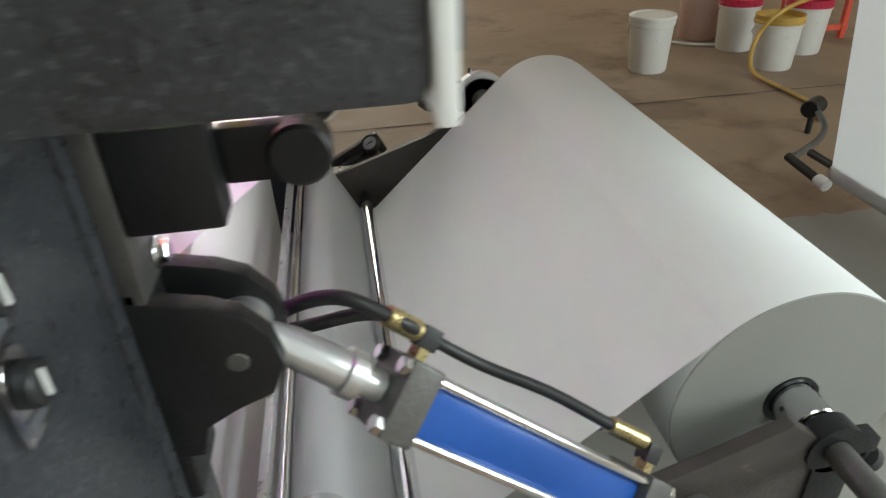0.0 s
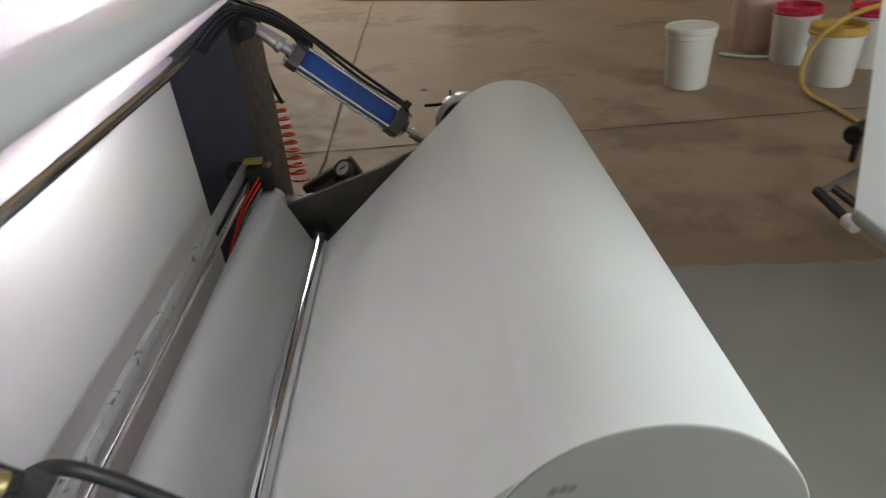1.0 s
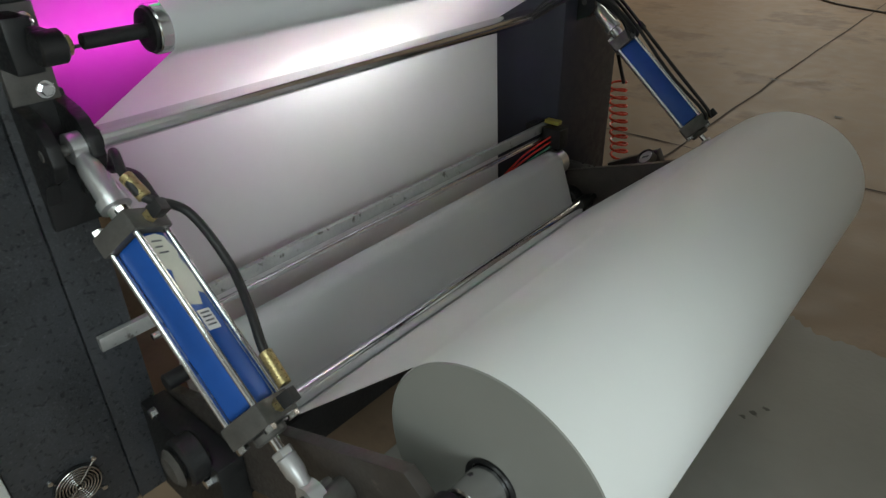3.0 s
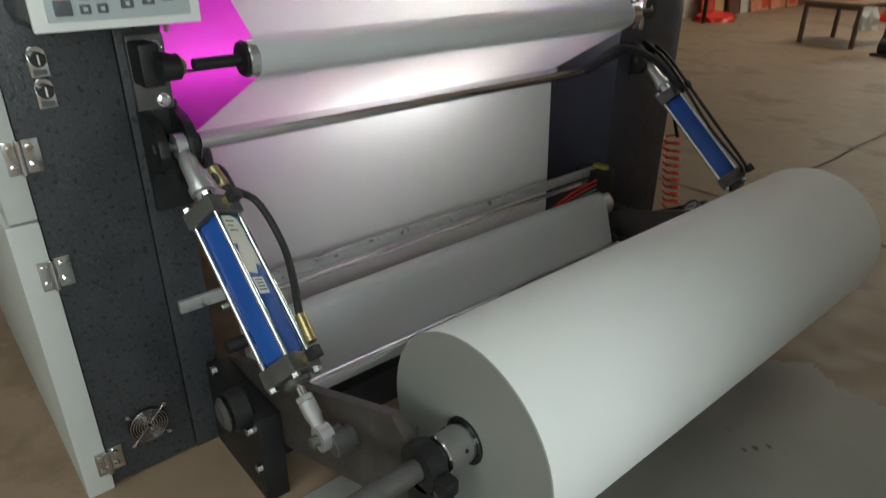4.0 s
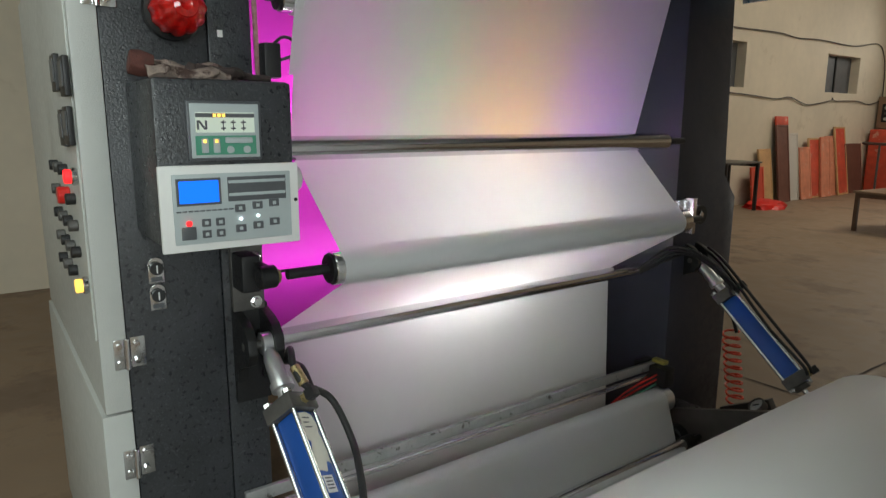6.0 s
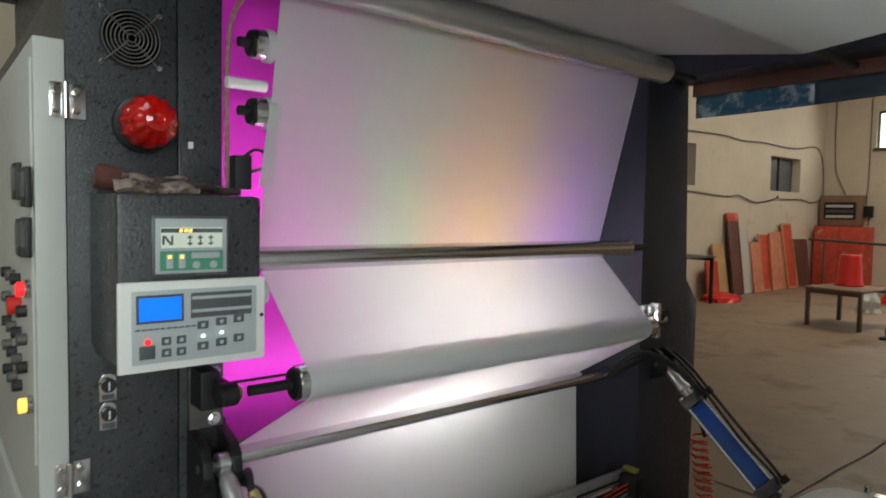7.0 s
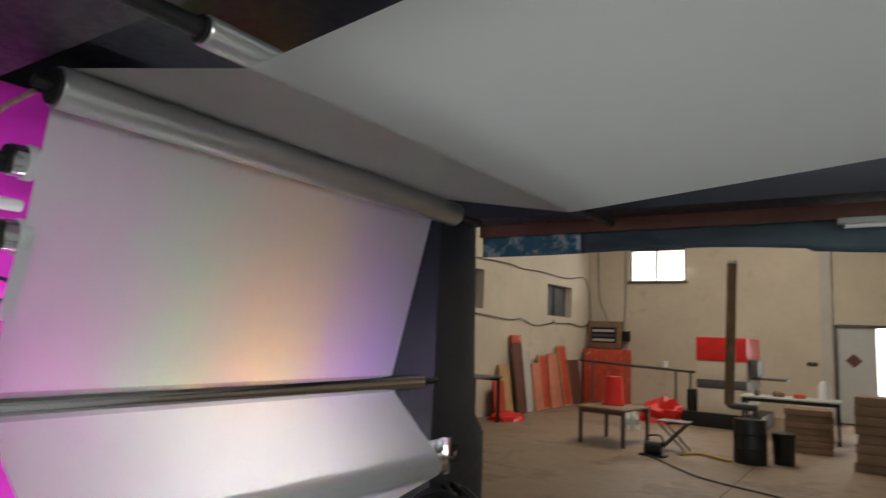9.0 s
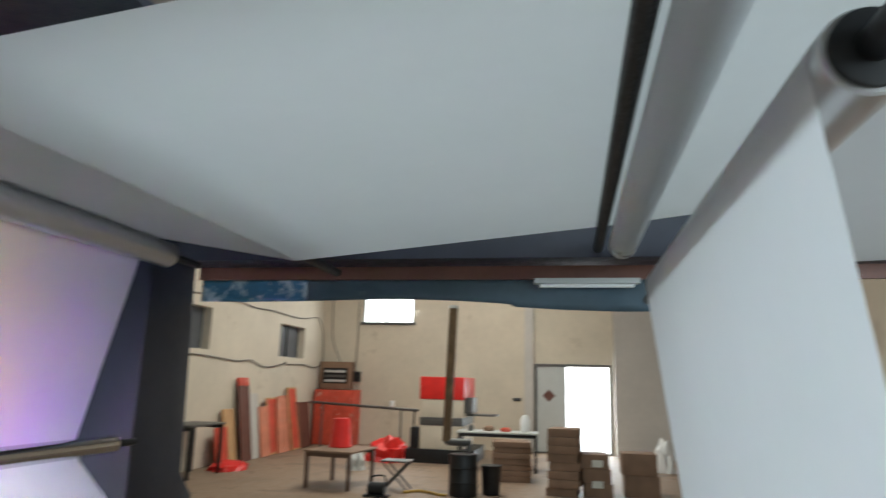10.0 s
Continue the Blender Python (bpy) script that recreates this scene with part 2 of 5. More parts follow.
def lathe(profile, p0, p1, seg=32, bm=None):
    """A turned body from p0 to p1; profile: (distance along, radius) in metres."""
    bm = bm or bmesh.new()
    p0, p1 = Vector(p0), Vector(p1)
    q = (p1 - p0).to_track_quat("Z", "Y")
    rings = []
    for d, r in profile:
        rings.append([bm.verts.new(p0 + q @ Vector((r * math.cos(a), r * math.sin(a), d))) for a in
                      [2 * math.pi * i / seg for i in range(seg)]])
    for a, b in zip(rings, rings[1:]):
        for i in range(seg):
            bm.faces.new((a[i], a[(i + 1) % seg], b[(i + 1) % seg], b[i]))
    for ring in (rings[0], rings[-1]):
        if len(set(v.co.to_tuple(6) for v in ring)) > 2:
            bm.faces.new(ring)
    return bm


def rod(p0, p1, r, seg=20, bm=None, ch=0.0):
    L = (Vector(p1) - Vector(p0)).length
    ch = ch or min(r * 0.12, L * 0.2)
    return lathe([(0, r - ch), (ch, r), (L - ch, r), (L, r - ch)], p0, p1, seg, bm)


def pipe(p0, p1, r0, r1, seg=32, bm=None):
    L = (Vector(p1) - Vector(p0)).length
    return lathe([(0, r1), (0, r0), (L, r0), (L, r1), (0, r1)], p0, p1, seg, bm)


def smooth_path(pts, n=8):
    """Points of a smooth curve through pts."""
    pts = [Vector(p) for p in pts]
    ext = [2 * pts[0] - pts[1], *pts, 2 * pts[-1] - pts[-2]]
    out = []
    for a, b, c, d in zip(ext, ext[1:], ext[2:], ext[3:]):
        for i in range(n):
            t = i / n
            out.append(0.5 * (2 * b + (c - a) * t + (2 * a - 5 * b + 4 * c - d) * t * t + (3 * b - a - 3 * c + d) * t ** 3))
    return out + [pts[-1]]


def hose(pts, r, seg=10, n=8, bm=None, raw=False):
    """A round hose or cable through the points."""
    bm = bm or bmesh.new()
    line = [Vector(p) for p in pts] if raw else smooth_path(pts, n)
    up, rings = Vector((0.13, 0.21, 1)).normalized(), []
    for i, p in enumerate(line):
        d = (line[min(i + 1, len(line) - 1)] - line[max(i - 1, 0)]).normalized()
        side = d.cross(up)
        side = side.normalized() if side.length > 1e-4 else d.orthogonal().normalized()
        up = side.cross(d).normalized()
        rings.append([bm.verts.new(p + r * (math.cos(a) * side + math.sin(a) * up)) for a in [2 * math.pi * k / seg for k in range(seg)]])
    for a, b in zip(rings, rings[1:]):
        for k in range(seg):
            bm.faces.new((a[k], a[(k + 1) % seg], b[(k + 1) % seg], b[k]))
    bm.faces.new(rings[0]), bm.faces.new(rings[-1])
    return bm


def prism(outline, axis, a, b, bevel=0.0, bm=None):
    """A plate with the outline (pairs) swept along axis from a to b. axis y: pairs are (x, z); x: (y, z); z: (x, y)."""
    bm = bm or bmesh.new()
    put = {"y": lambda u, v, w: (u, w, v), "x": lambda u, v, w: (w, u, v), "z": lambda u, v, w: (u, v, w)}[axis]
    r0, r1 = [bm.verts.new(put(u, v, a)) for u, v in outline], [bm.verts.new(put(u, v, b)) for u, v in outline]
    fs = [bm.faces.new(r0), bm.faces.new(r1)]
    for i in range(len(outline)):
        j = (i + 1) % len(outline)
        fs.append(bm.faces.new((r0[i], r0[j], r1[j], r1[i])))
    if bevel:
        bmesh.ops.bevel(bm, geom=list({e for f in fs for e in f.edges}), offset=bevel, segments=2, affect="EDGES", profile=0.6)
    return bm

# ---- the hall ----
def structure(name, bm, material, label, category, smooth=False):
    return tagged(part(name, bm, material, None, "", smooth), label, category, "", "structure")


NW, WW, EW, SW, CH = 17.0, -5.25, 6.0, -5.0, 5.5
structure("floor", box(WW - 0.3, EW + 0.3, SW - 0.3, NW + 0.6, -0.3, 0), CONCRETE, "worn brown concrete workshop floor with stains", "floor")
structure("ceiling", box(WW - 0.3, EW + 0.3, SW - 0.3, NW + 0.3, CH, CH + 0.2), ROOF, "grey sheet roof over the workshop", "ceiling")
structure("wall_east", box(EW, EW + 0.24, SW, NW, 0, CH), PLASTER, "cream plastered workshop wall", "wall")
# south wall uses the darker plaster copy, shade included in the colour
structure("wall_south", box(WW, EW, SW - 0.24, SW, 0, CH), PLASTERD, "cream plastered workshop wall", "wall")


def wall_with_holes(name, axis, a, b, lo, hi, z1, holes, label, material):
    """A wall between lo and hi along its length, with rectangular openings (u0, u1, z0, z1) through it."""
    us = sorted({lo, hi, *[h[0] for h in holes], *[h[1] for h in holes]})
    zs = sorted({0, z1, *[h[2] for h in holes], *[h[3] for h in holes]})
    bm = bmesh.new()
    for u0, u1 in zip(us, us[1:]):
        run = []
        for w0, w1 in zip(zs, zs[1:]):
            if any(h[0] <= u0 and u1 <= h[1] and h[2] <= w0 and w1 <= h[3] for h in holes):
                continue
            if run and run[-1][1] == w0:
                run[-1][1] = w1
            else:
                run.append([w0, w1])
        for w0, w1 in run:
            if axis == "y":
                box(u0, u1, a, b, w0, w1, bm=bm)
            else:
                box(a, b, u0, u1, w0, w1, bm=bm)
    return structure(name, bm, material, label, "wall")


wall_with_holes("wall_north", "y", NW, NW + 0.24, WW, EW, CH, [(-4.17, -2.76, 3.15, 3.98), (0.46, 2.22, 0.0, 2.09)],
                "cream plastered end wall with a window and a door", PLASTER)
wall_with_holes("wall_west", "x", WW - 0.24, WW, SW, NW, CH, [(14.3, 15.74, 2.11, 2.86), (9.95, 11.31, 2.10, 2.87)],
                "cream plastered side wall with small recessed windows", PLASTER)
structure("backdrop_day", box(-6, 6, NW + 1.6, NW + 1.7, -0.5, 5), DAY, "bright daylight outside the window and door", "backdrop")


def joint(name, pts, w=0.012):
    bm = bmesh.new()
    rnd = random.Random(len(pts) * 7)
    l, r = [], []
    for x, y in pts:
        k = w * (0.6 + 0.8 * rnd.random())
        l.append((x, y)), r.append((x, y, k))
    vs = []
    for i, (x, y, k) in enumerate(r):
        d = (Vector(l[min(i + 1, len(l) - 1)]) - Vector(l[max(i - 1, 0)])).normalized()
        vs.append((bm.verts.new((x - d.y * k / 2, y + d.x * k / 2, 0.004)), bm.verts.new((x + d.y * k / 2, y - d.x * k / 2, 0.004))))
    for a, b in zip(vs, vs[1:]):
        bm.faces.new((a[0], a[1], b[1], b[0]))
    return structure(name, bm, JOINT, "dark joint cut in the concrete floor", "floor joint")


def wobble(a, b, n, amp, seed):
    rnd = random.Random(seed)
    return [(a[0] + (b[0] - a[0]) * i / n + rnd.uniform(-amp, amp), a[1] + (b[1] - a[1]) * i / n + rnd.uniform(-amp, amp)) for i in range(n + 1)]


joint("floor_joint_1", wobble((-5.2, 3.60), (5.9, 3.58), 60, 0.006, 1))
joint("floor_joint_2", wobble((-0.20, 3.0), (-0.155, 16.9), 60, 0.01, 2))


def floor_patch():
    """Pale worn paint round the unwinder, with an uneven edge."""
    rnd = random.Random(5)
    line = [(0.1, 2.25), (0.60, 2.24), (0.65, 2.27), (0.70, 2.34), (0.76, 2.31), (0.84, 2.26), (0.95, 2.275), (1.1, 2.245), (1.2, 2.19), (1.6, 2.14), (1.9, 2.12), (2.6, 2.1)]
    pts = []
    for (x0, y0), (x1, y1) in zip(line, line[1:]):
        for i in range(6):
            pts.append((x0 + (x1 - x0) * i / 6, y0 + (y1 - y0) * i / 6 + rnd.uniform(-0.012, 0.012)))
    pts += [(2.6, 0.2), (2.2, -0.6), (1.4, -0.9), (0.5, -0.5), (0.1, 0.4)]
    bm = bmesh.new()
    bm.faces.new([bm.verts.new((x, y, 0.003)) for x, y in pts])
    structure("floor_patch", bm, PATCH, "pale grey worn paint on the floor by the roll", "floor paint")


floor_patch()

# ---- machine frame ----
Y0, Y1 = 0.64, 2.30          # inner faces of the two side frames
FX = -0.21                   # front plane of the far side frame
NX = -0.265                  # front plane of the operator side


SEAT = Matrix(((1, 0, 0, NX - FX), (0, 1.035, 0, -0.00175), (0, 0, 1.035, -0.0525), (0, 0, 0, 1)))


def seat(o):
    """Lays the parts of a thing onto the operator side's front plane."""
    for c in o.children_recursive:
        c.data.transform(SEAT)


def side_cabinet():
    c = thing("control_cabinet", "tall charcoal machine side cabinet with a light grey hinged door", "machine cabinet")
    part("body", box(-1.6, FX - 0.004, 0.302, 0.52, 0.055, 1.98, 0.004), BLACK, c, "charcoal hammered-paint side frame")
    part("side_plate", box(-1.6, FX, 0.522, 0.62, 0.052, 2.03, 0.003), BLACK, c, "charcoal steel side plate")
    for z0, z1, dy in ((0.05, 0.805, 0.008), (0.81, 1.84, 0.0)):
        d = part("door", box(-1.45, FX + 0.008, 0.245 - dy, 0.3, z0, z1, 0.004), LIGHTGREY, c, "light grey painted steel door")
    for z in (0.14, 0.68, 0.945, 1.72):
        h = part("hinge", box(FX - 0.002, FX + 0.012, 0.272, 0.297, z - 0.035, z + 0.035, 0.002), STEEL, c, "bright steel hinge")
        part("leaf", box(FX - 0.002, FX + 0.006, 0.303, 0.338, z - 0.035, z + 0.035, 0.001), STEEL, h)
        part("knuckle", rod((FX + 0.014, 0.3, z - 0.036), (FX + 0.014, 0.3, z + 0.036), 0.007, 12), STEEL, h)
        for dz in (-0.02, 0.02):
            for y in (0.284, 0.32):
                part("screw", rod((FX + 0.004, y, z + dz), (FX + 0.016, y, z + dz), 0.007, 10), CHROME, h)
    for y, z, r in ((0.425, 1.865, 0.062), (0.413, 0.195, 0.05)):
        f = part("fan_guard", pipe((FX, y, z), (FX + 0.004, y, z), r, r - 0.003), DARK, c, "round black wire fan guard")
        part("opening", rod((FX - 0.003, y, z), (FX - 0.001, y, z), r, 32), DARK, f)
        for k in range(7):
            rr = r * (0.14 + 0.13 * k)
            part("wire_ring", hose([(FX + 0.008, y + rr * math.cos(a), z + rr * math.sin(a)) for a in [2 * math.pi * i / 28 for i in range(29)]],
                                   0.0019, 6, raw=True), STEEL if z < 1 else CAST, f)
        for a in (45, 135, 225, 315):
            ca, sa = math.cos(radians(a)), math.sin(radians(a))
            part("spoke", rod((FX + 0.006, y + 0.15 * r * ca, z + 0.15 * r * sa), (FX + 0.006, y + 1.28 * r * ca, z + 1.28 * r * sa), 0.0022, 6), STEEL if z < 1 else CAST, f)
            part("screw", rod((FX, y + 1.28 * r * ca, z + 1.28 * r * sa), (FX + 0.008, y + 1.28 * r * ca, z + 1.28 * r * sa), 0.006, 8), CHROME, f)
    for z in (1.122, 1.06):
        s = part("key_switch", box(FX, FX + 0.004, 0.357, 0.391, z - 0.027, z + 0.018, 0.0015), STEEL, c, "steel plate with a black rotary switch")
        part("arch", rod((FX, 0.374, z + 0.016), (FX + 0.004, 0.374, z + 0.016), 0.017, 20), STEEL, s)
        part("knob", rod((FX + 0.004, 0.374, z + 0.008), (FX + 0.016, 0.374, z + 0.008), 0.0145, 20), RUBBER, s)
        part("pointer", box(FX + 0.016, FX + 0.018, 0.3725, 0.3755, z - 0.001, z + 0.017), WHITE, s)
        part("nameplate", box(FX + 0.004, FX + 0.005, 0.362, 0.386, z - 0.022, z - 0.012), SLATE, s)
    seat(c)
    return c


side_cabinet()


def control_panel():
    """Knobs, meters and lamps on the operator's face of the cabinet door."""
    y = 0.245
    p = thing("operator_panel", "light grey operator panel with knobs, meters and lit lamps", "control panel", (0, 0, 0))
    part("plate", box(-0.78, -0.22, y - 0.004, y, 0.98, 1.80, 0.001), LIGHTGREY, p)
    for x, z in ((-0.40, 1.56), (-0.24, 1.545), (-0.34, 1.44), (-0.25, 1.445)):
        b = part("meter", box(x - 0.04, x + 0.04, y - 0.016, y - 0.004, z - 0.04, z + 0.04, 0.003), RUBBER, p, "black panel meter")
        part("window", box(x - 0.03, x + 0.03, y - 0.018, y - 0.016, z - 0.02, z + 0.03), SLATE, b)
    for i, x in enumerate((-0.62, -0.52, -0.42, -0.32)):
        for j, z in enumerate((1.345, 1.285, 1.225, 1.165, 1.105)):
            if (i, j) in ((3, 0), (2, 1), (3, 4)):
                continue
            m = RUBBER if (i + j) % 2 == 0 else CAST
            part("knob", rod((x, y - 0.004, z), (x, y - 0.024, z), 0.013, 14), m, p, "black rotary knob" if m is RUBBER else "grey push button")
    part("stop_button", rod((-0.42, y - 0.004, 1.285), (-0.42, y - 0.03, 1.285), 0.02, 18), RED, p, "red mushroom stop button")
    for x, z, m, t in ((-0.245, 1.34, REDLED, "lit red signal lamp"), (-0.235, 1.105, YELLOWLED, "lit yellow signal lamp")):
        b = part("signal_lamp", rod((x, y - 0.004, z), (x, y - 0.016, z), 0.019, 18), STEEL, p)
        part("lens", rod((x, y - 0.016, z), (x, y - 0.03, z), 0.015, 18), m, b, t)
    seat(p)


control_panel()


def tension_controller():
    """Charcoal box on the cabinet front with two instrument faces."""
    t = thing("tension_controller", "charcoal tension controller box with a lit blue display", "controller")
    x = -0.018
    part("housing", box(NX + 0.002, x, 0.352, 0.634, 1.205, 1.537, 0.012), BLACK, t, "charcoal hammered-paint housing")
    part("drop_back", box(NX + 0.001, NX + 0.05, 0.36, 0.6, 1.19, 1.22, 0.004), BLACK, t)
    # upper instrument
    u = part("upper_bezel", box(x, x + 0.006, 0.412, 0.562, 1.376, 1.495, 0.004), SLATE, t)
    part("face", box(x + 0.006, x + 0.009, 0.418, 0.556, 1.382, 1.489, 0.002), PADGREY, u, "pale instrument face")
    part("window", box(x + 0.009, x + 0.0105, 0.428, 0.546, 1.432, 1.472), LCDGREY, u)
    part("bar", box(x + 0.0105, x + 0.0112, 0.428, 0.546, 1.462, 1.470), SLATE, u)
    for y0, y1, sh in ((0.430, 0.434, 0), (0.446, 0.450, 0), (0.434, 0.446, 1)):
        part("letter_stroke", prism([(y0, 1.438), (y1, 1.438), (y1, 1.456), (y0, 1.456)] if not sh else [(0.431, 1.456), (0.436, 1.456), (0.449, 1.438), (0.444, 1.438)], "x", x + 0.0106, x + 0.0114 + 0.0002 * sh), SLATE, u)
    for k in range(3):
        part("led", box(x + 0.011, x + 0.013, 0.462 + k * 0.009, 0.468 + k * 0.009, 1.463, 1.469), YELLOWLED, u)
    for k, (y0, y1, z0, z1) in enumerate(((0.477, 0.487, 1.436, 1.457), (0.497, 0.507, 1.436, 1.457), (0.518, 0.528, 1.436, 1.457))):
        part("glyph", box(x + 0.0105, x + 0.0112, y0 + 0.004, y0 + 0.006, z0, z1), SLATE, u)
        part("glyph", box(x + 0.0105, x + 0.0112, y0, y1, z1 - 0.006, z1 - 0.003), SLATE, u)
        part("glyph", box(x + 0.0105, x + 0.0112, y0, y1, z0 + 0.003, z0 + 0.006), SLATE, u)
    part("keypad", box(x + 0.009, x + 0.0105, 0.426, 0.548, 1.388, 1.426), GREENPAD, u, "green keypad")
    for y in (0.437, 0.460):
        k = part("key", box(x + 0.0105, x + 0.013, y, y + 0.013, 1.392, 1.421, 0.003), PADGREY, u)
        part("led", box(x + 0.0135, x + 0.015, y + 0.003, y + 0.009, 1.412, 1.418), YELLOWLED, k)
    part("key", box(x + 0.0105, x + 0.013, 0.484, 0.540, 1.411, 1.423, 0.003), PADGREY, u)
    for y in (0.494, 0.528):
        part("key", rod((x + 0.0105, y, 1.398), (x + 0.013, y, 1.398), 0.0075, 16), PADGREY, u)
    # lower instrument
    lx = x + 0.012
    b = part("lower_bezel", box(x, lx, 0.350, 0.637, 1.195, 1.368, 0.004), WHITE, t, "off-white instrument frame")
    part("face", box(lx, lx + 0.003, 0.374, 0.617, 1.211, 1.351, 0.002), PADGREY, b, "blue-grey instrument face")
    lx += 0.003
    s = part("display", box(lx, lx + 0.002, 0.381, 0.468, 1.289, 1.343), SLATE, b)
    part("lcd", box(lx + 0.002, lx + 0.003, 0.386, 0.463, 1.294, 1.338), BLUESCREEN, s, "lit blue display")
    part("slot", box(lx, lx + 0.001, 0.482, 0.606, 1.293, 1.343), SLATE, b)
    for z in (1.307, 1.333):
        part("slot_bar", box(lx + 0.001, lx + 0.003, 0.484, 0.604, z - 0.003, z + 0.003), PADGREY, b)
    for k in range(11):
        part("lettering_bar", box(lx, lx + 0.0008, 0.379 + k * 0.0115, 0.388 + k * 0.0115, 1.276, 1.279), SLATE, b)
    part("power_switch", box(lx, lx + 0.006, 0.386, 0.414, 1.221, 1.247, 0.002), SLATE, b)
    part("led", rod((lx + 0.002, 0.401, 1.254), (lx + 0.006, 0.401, 1.254), 0.006, 12), REDLED, b)
    for y, z in ((0.435, 1.253), (0.463, 1.253), (0.435, 1.230), (0.463, 1.230), (0.505, 1.278), (0.542, 1.282), (0.578, 1.285),
                 (0.505, 1.236), (0.542, 1.240), (0.578, 1.245)):
        w = 0.009 if y < 0.48 else 0.011
        part("key", box(lx, lx + 0.004, y - w, y + w, z - 0.008, z + 0.008, 0.002), SLATE, b)
        part("key_mark", box(lx + 0.004, lx + 0.0046, y - 0.0035, y + 0.0035, z - 0.0035, z + 0.0035), PADGREY, b)
    for y in (0.505, 0.542):
        part("led", rod((lx + 0.002, y, 1.256 + (y - 0.505) * 0.1), (lx + 0.006, y, 1.256 + (y - 0.505) * 0.1), 0.0032, 10), WHITELED, b)
    part("screw", rod((x + 0.012, 0.629, 1.288), (x + 0.015, 0.629, 1.288), 0.004, 10), DARK, b)
    part("side_knob", rod((x - 0.03, 0.634, 1.33), (x - 0.03, 0.655, 1.33), 0.028, 20), LIGHTGREY, t)


tension_controller()


def beacon():
    b = thing("alarm_beacon", "round red alarm beacon with a black base on the cabinet", "beacon")
    y, z = 0.445, 1.686
    part("base", lathe([(0, 0.056), (0.004, 0.060), (0.030, 0.060), (0.036, 0.052)], (FX, y, z), (FX + 1, y, z), 40), RUBBER, b, "black plastic base")
    prof = [(0.034, 0.051), (0.046, 0.054), (0.08, 0.053), (0.105, 0.047), (0.122, 0.036), (0.132, 0.02), (0.135, 0.0005)]
    bm = bmesh.new()
    rings = []
    for d, r in prof:
        ring = [(a, r * (1 + 0.035 * math.cos(12 * a))) for a in [2 * math.pi * k / 144 for k in range(144)]]
        rings.append([bm.verts.new((FX + d, y + q * math.cos(a), z + q * math.sin(a))) for a, q in ring])
    for p, q in zip(rings, rings[1:]):
        for i in range(144):
            bm.faces.new((p[i], p[(i + 1) % 144], q[(i + 1) % 144], q[i]))
    part("dome", bm, REDLENS, b, "ribbed red dome")
    part("crown", lathe([(0, 0.026), (0.006, 0.024), (0.010, 0.012), (0.008, 0.004)], (FX + 0.128, y, z), (FX + 1, y, z), 24), REDLENS, b)
    seat(b)


beacon()


def gloves():
    g = thing("work_gloves", "pair of dirty rolled cotton work gloves on the controller box", "gloves", (-0.13, 0.47, 1.537))
    for k, (y0, y1, x, r, zz) in enumerate(((-0.105, 0.06, 0.035, 0.017, 0.0), (-0.10, 0.13, -0.01, 0.020, 0.004), (-0.02, 0.15, 0.02, 0.014, 0.012))):
        pts = [(x + 0.008 * math.sin(i * 2.1 + k), y0 + (y1 - y0) * i / 6, r * 0.8 + zz + 0.005 * math.sin(i * 1.7 + k)) for i in range(7)]
        bm = hose(pts, r, 14, 5)
        for v in bm.verts:
            f = noise.noise(v.co * 45 + Vector((k * 7.0, 0, 0)))
            v.co += Vector((f, noise.noise(v.co * 60), 0.8 * f)) * 0.008
            taper = 1 - 0.55 * max(0, (v.co.y - 0.02) / 0.14)
            v.co.z = max(v.co.z * (0.95 if k else 0.85) * taper, 0.001)
        part("glove", bm, GLOVE if k < 2 else GLOVEDARK, g, ("grimy pale glove", "dirty red-brown rolled glove", "oil-dark glove fingers")[k])
    cuff = lathe([(0, 0.016), (0.002, 0.024), (0.02, 0.027), (0.045, 0.022), (0.046, 0.017), (0.01, 0.015)], (0.012, -0.135, 0.034), (0.02, 0.0, 0.012), 20)
    for v in cuff.verts:
        v.co += Vector((0, 0, 0.006)) * noise.noise(v.co * 60)
        v.co.z = max(v.co.z, 0.001)
    part("cuff", cuff, GLOVECUFF, g, "dark red-brown glove cuff")


gloves()


def far_frame():
    f = thing("side_frame", "tall dark navy machine side frame standing on the floor", "machine frame")
    out = [(Y1, 0.0), (2.715, 0.0), (2.715, 1.15), (2.62, 1.245), (2.585, 2.06), (Y1, 2.06)]
    part("plate", prism(out, "x", -1.6, FX, 0.004), NAVY, f)
    p = part("bearing_plate", box(FX, FX + 0.012, 2.27, 2.36, 1.04, 1.16, 0.003), STEEL, f, "bright steel bearing bracket")
    part("slide", box(FX + 0.012, FX + 0.06, 2.33, 2.35, 1.03, 1.17, 0.003), STEEL, p)
    part("bearing", pipe((FX, 2.43, 1.095), (FX + 0.03, 2.43, 1.095), 0.038, 0.02), DARK, p)
    part("boss", rod((FX, 2.43, 1.095), (FX + 0.034, 2.43, 1.095), 0.012), STEEL, p)
    for z in (1.04, 1.15):
        part("bolt", rod((FX, 2.42, z), (FX + 0.01, 2.42, z), 0.008, 8), CHROME, p)


far_frame()


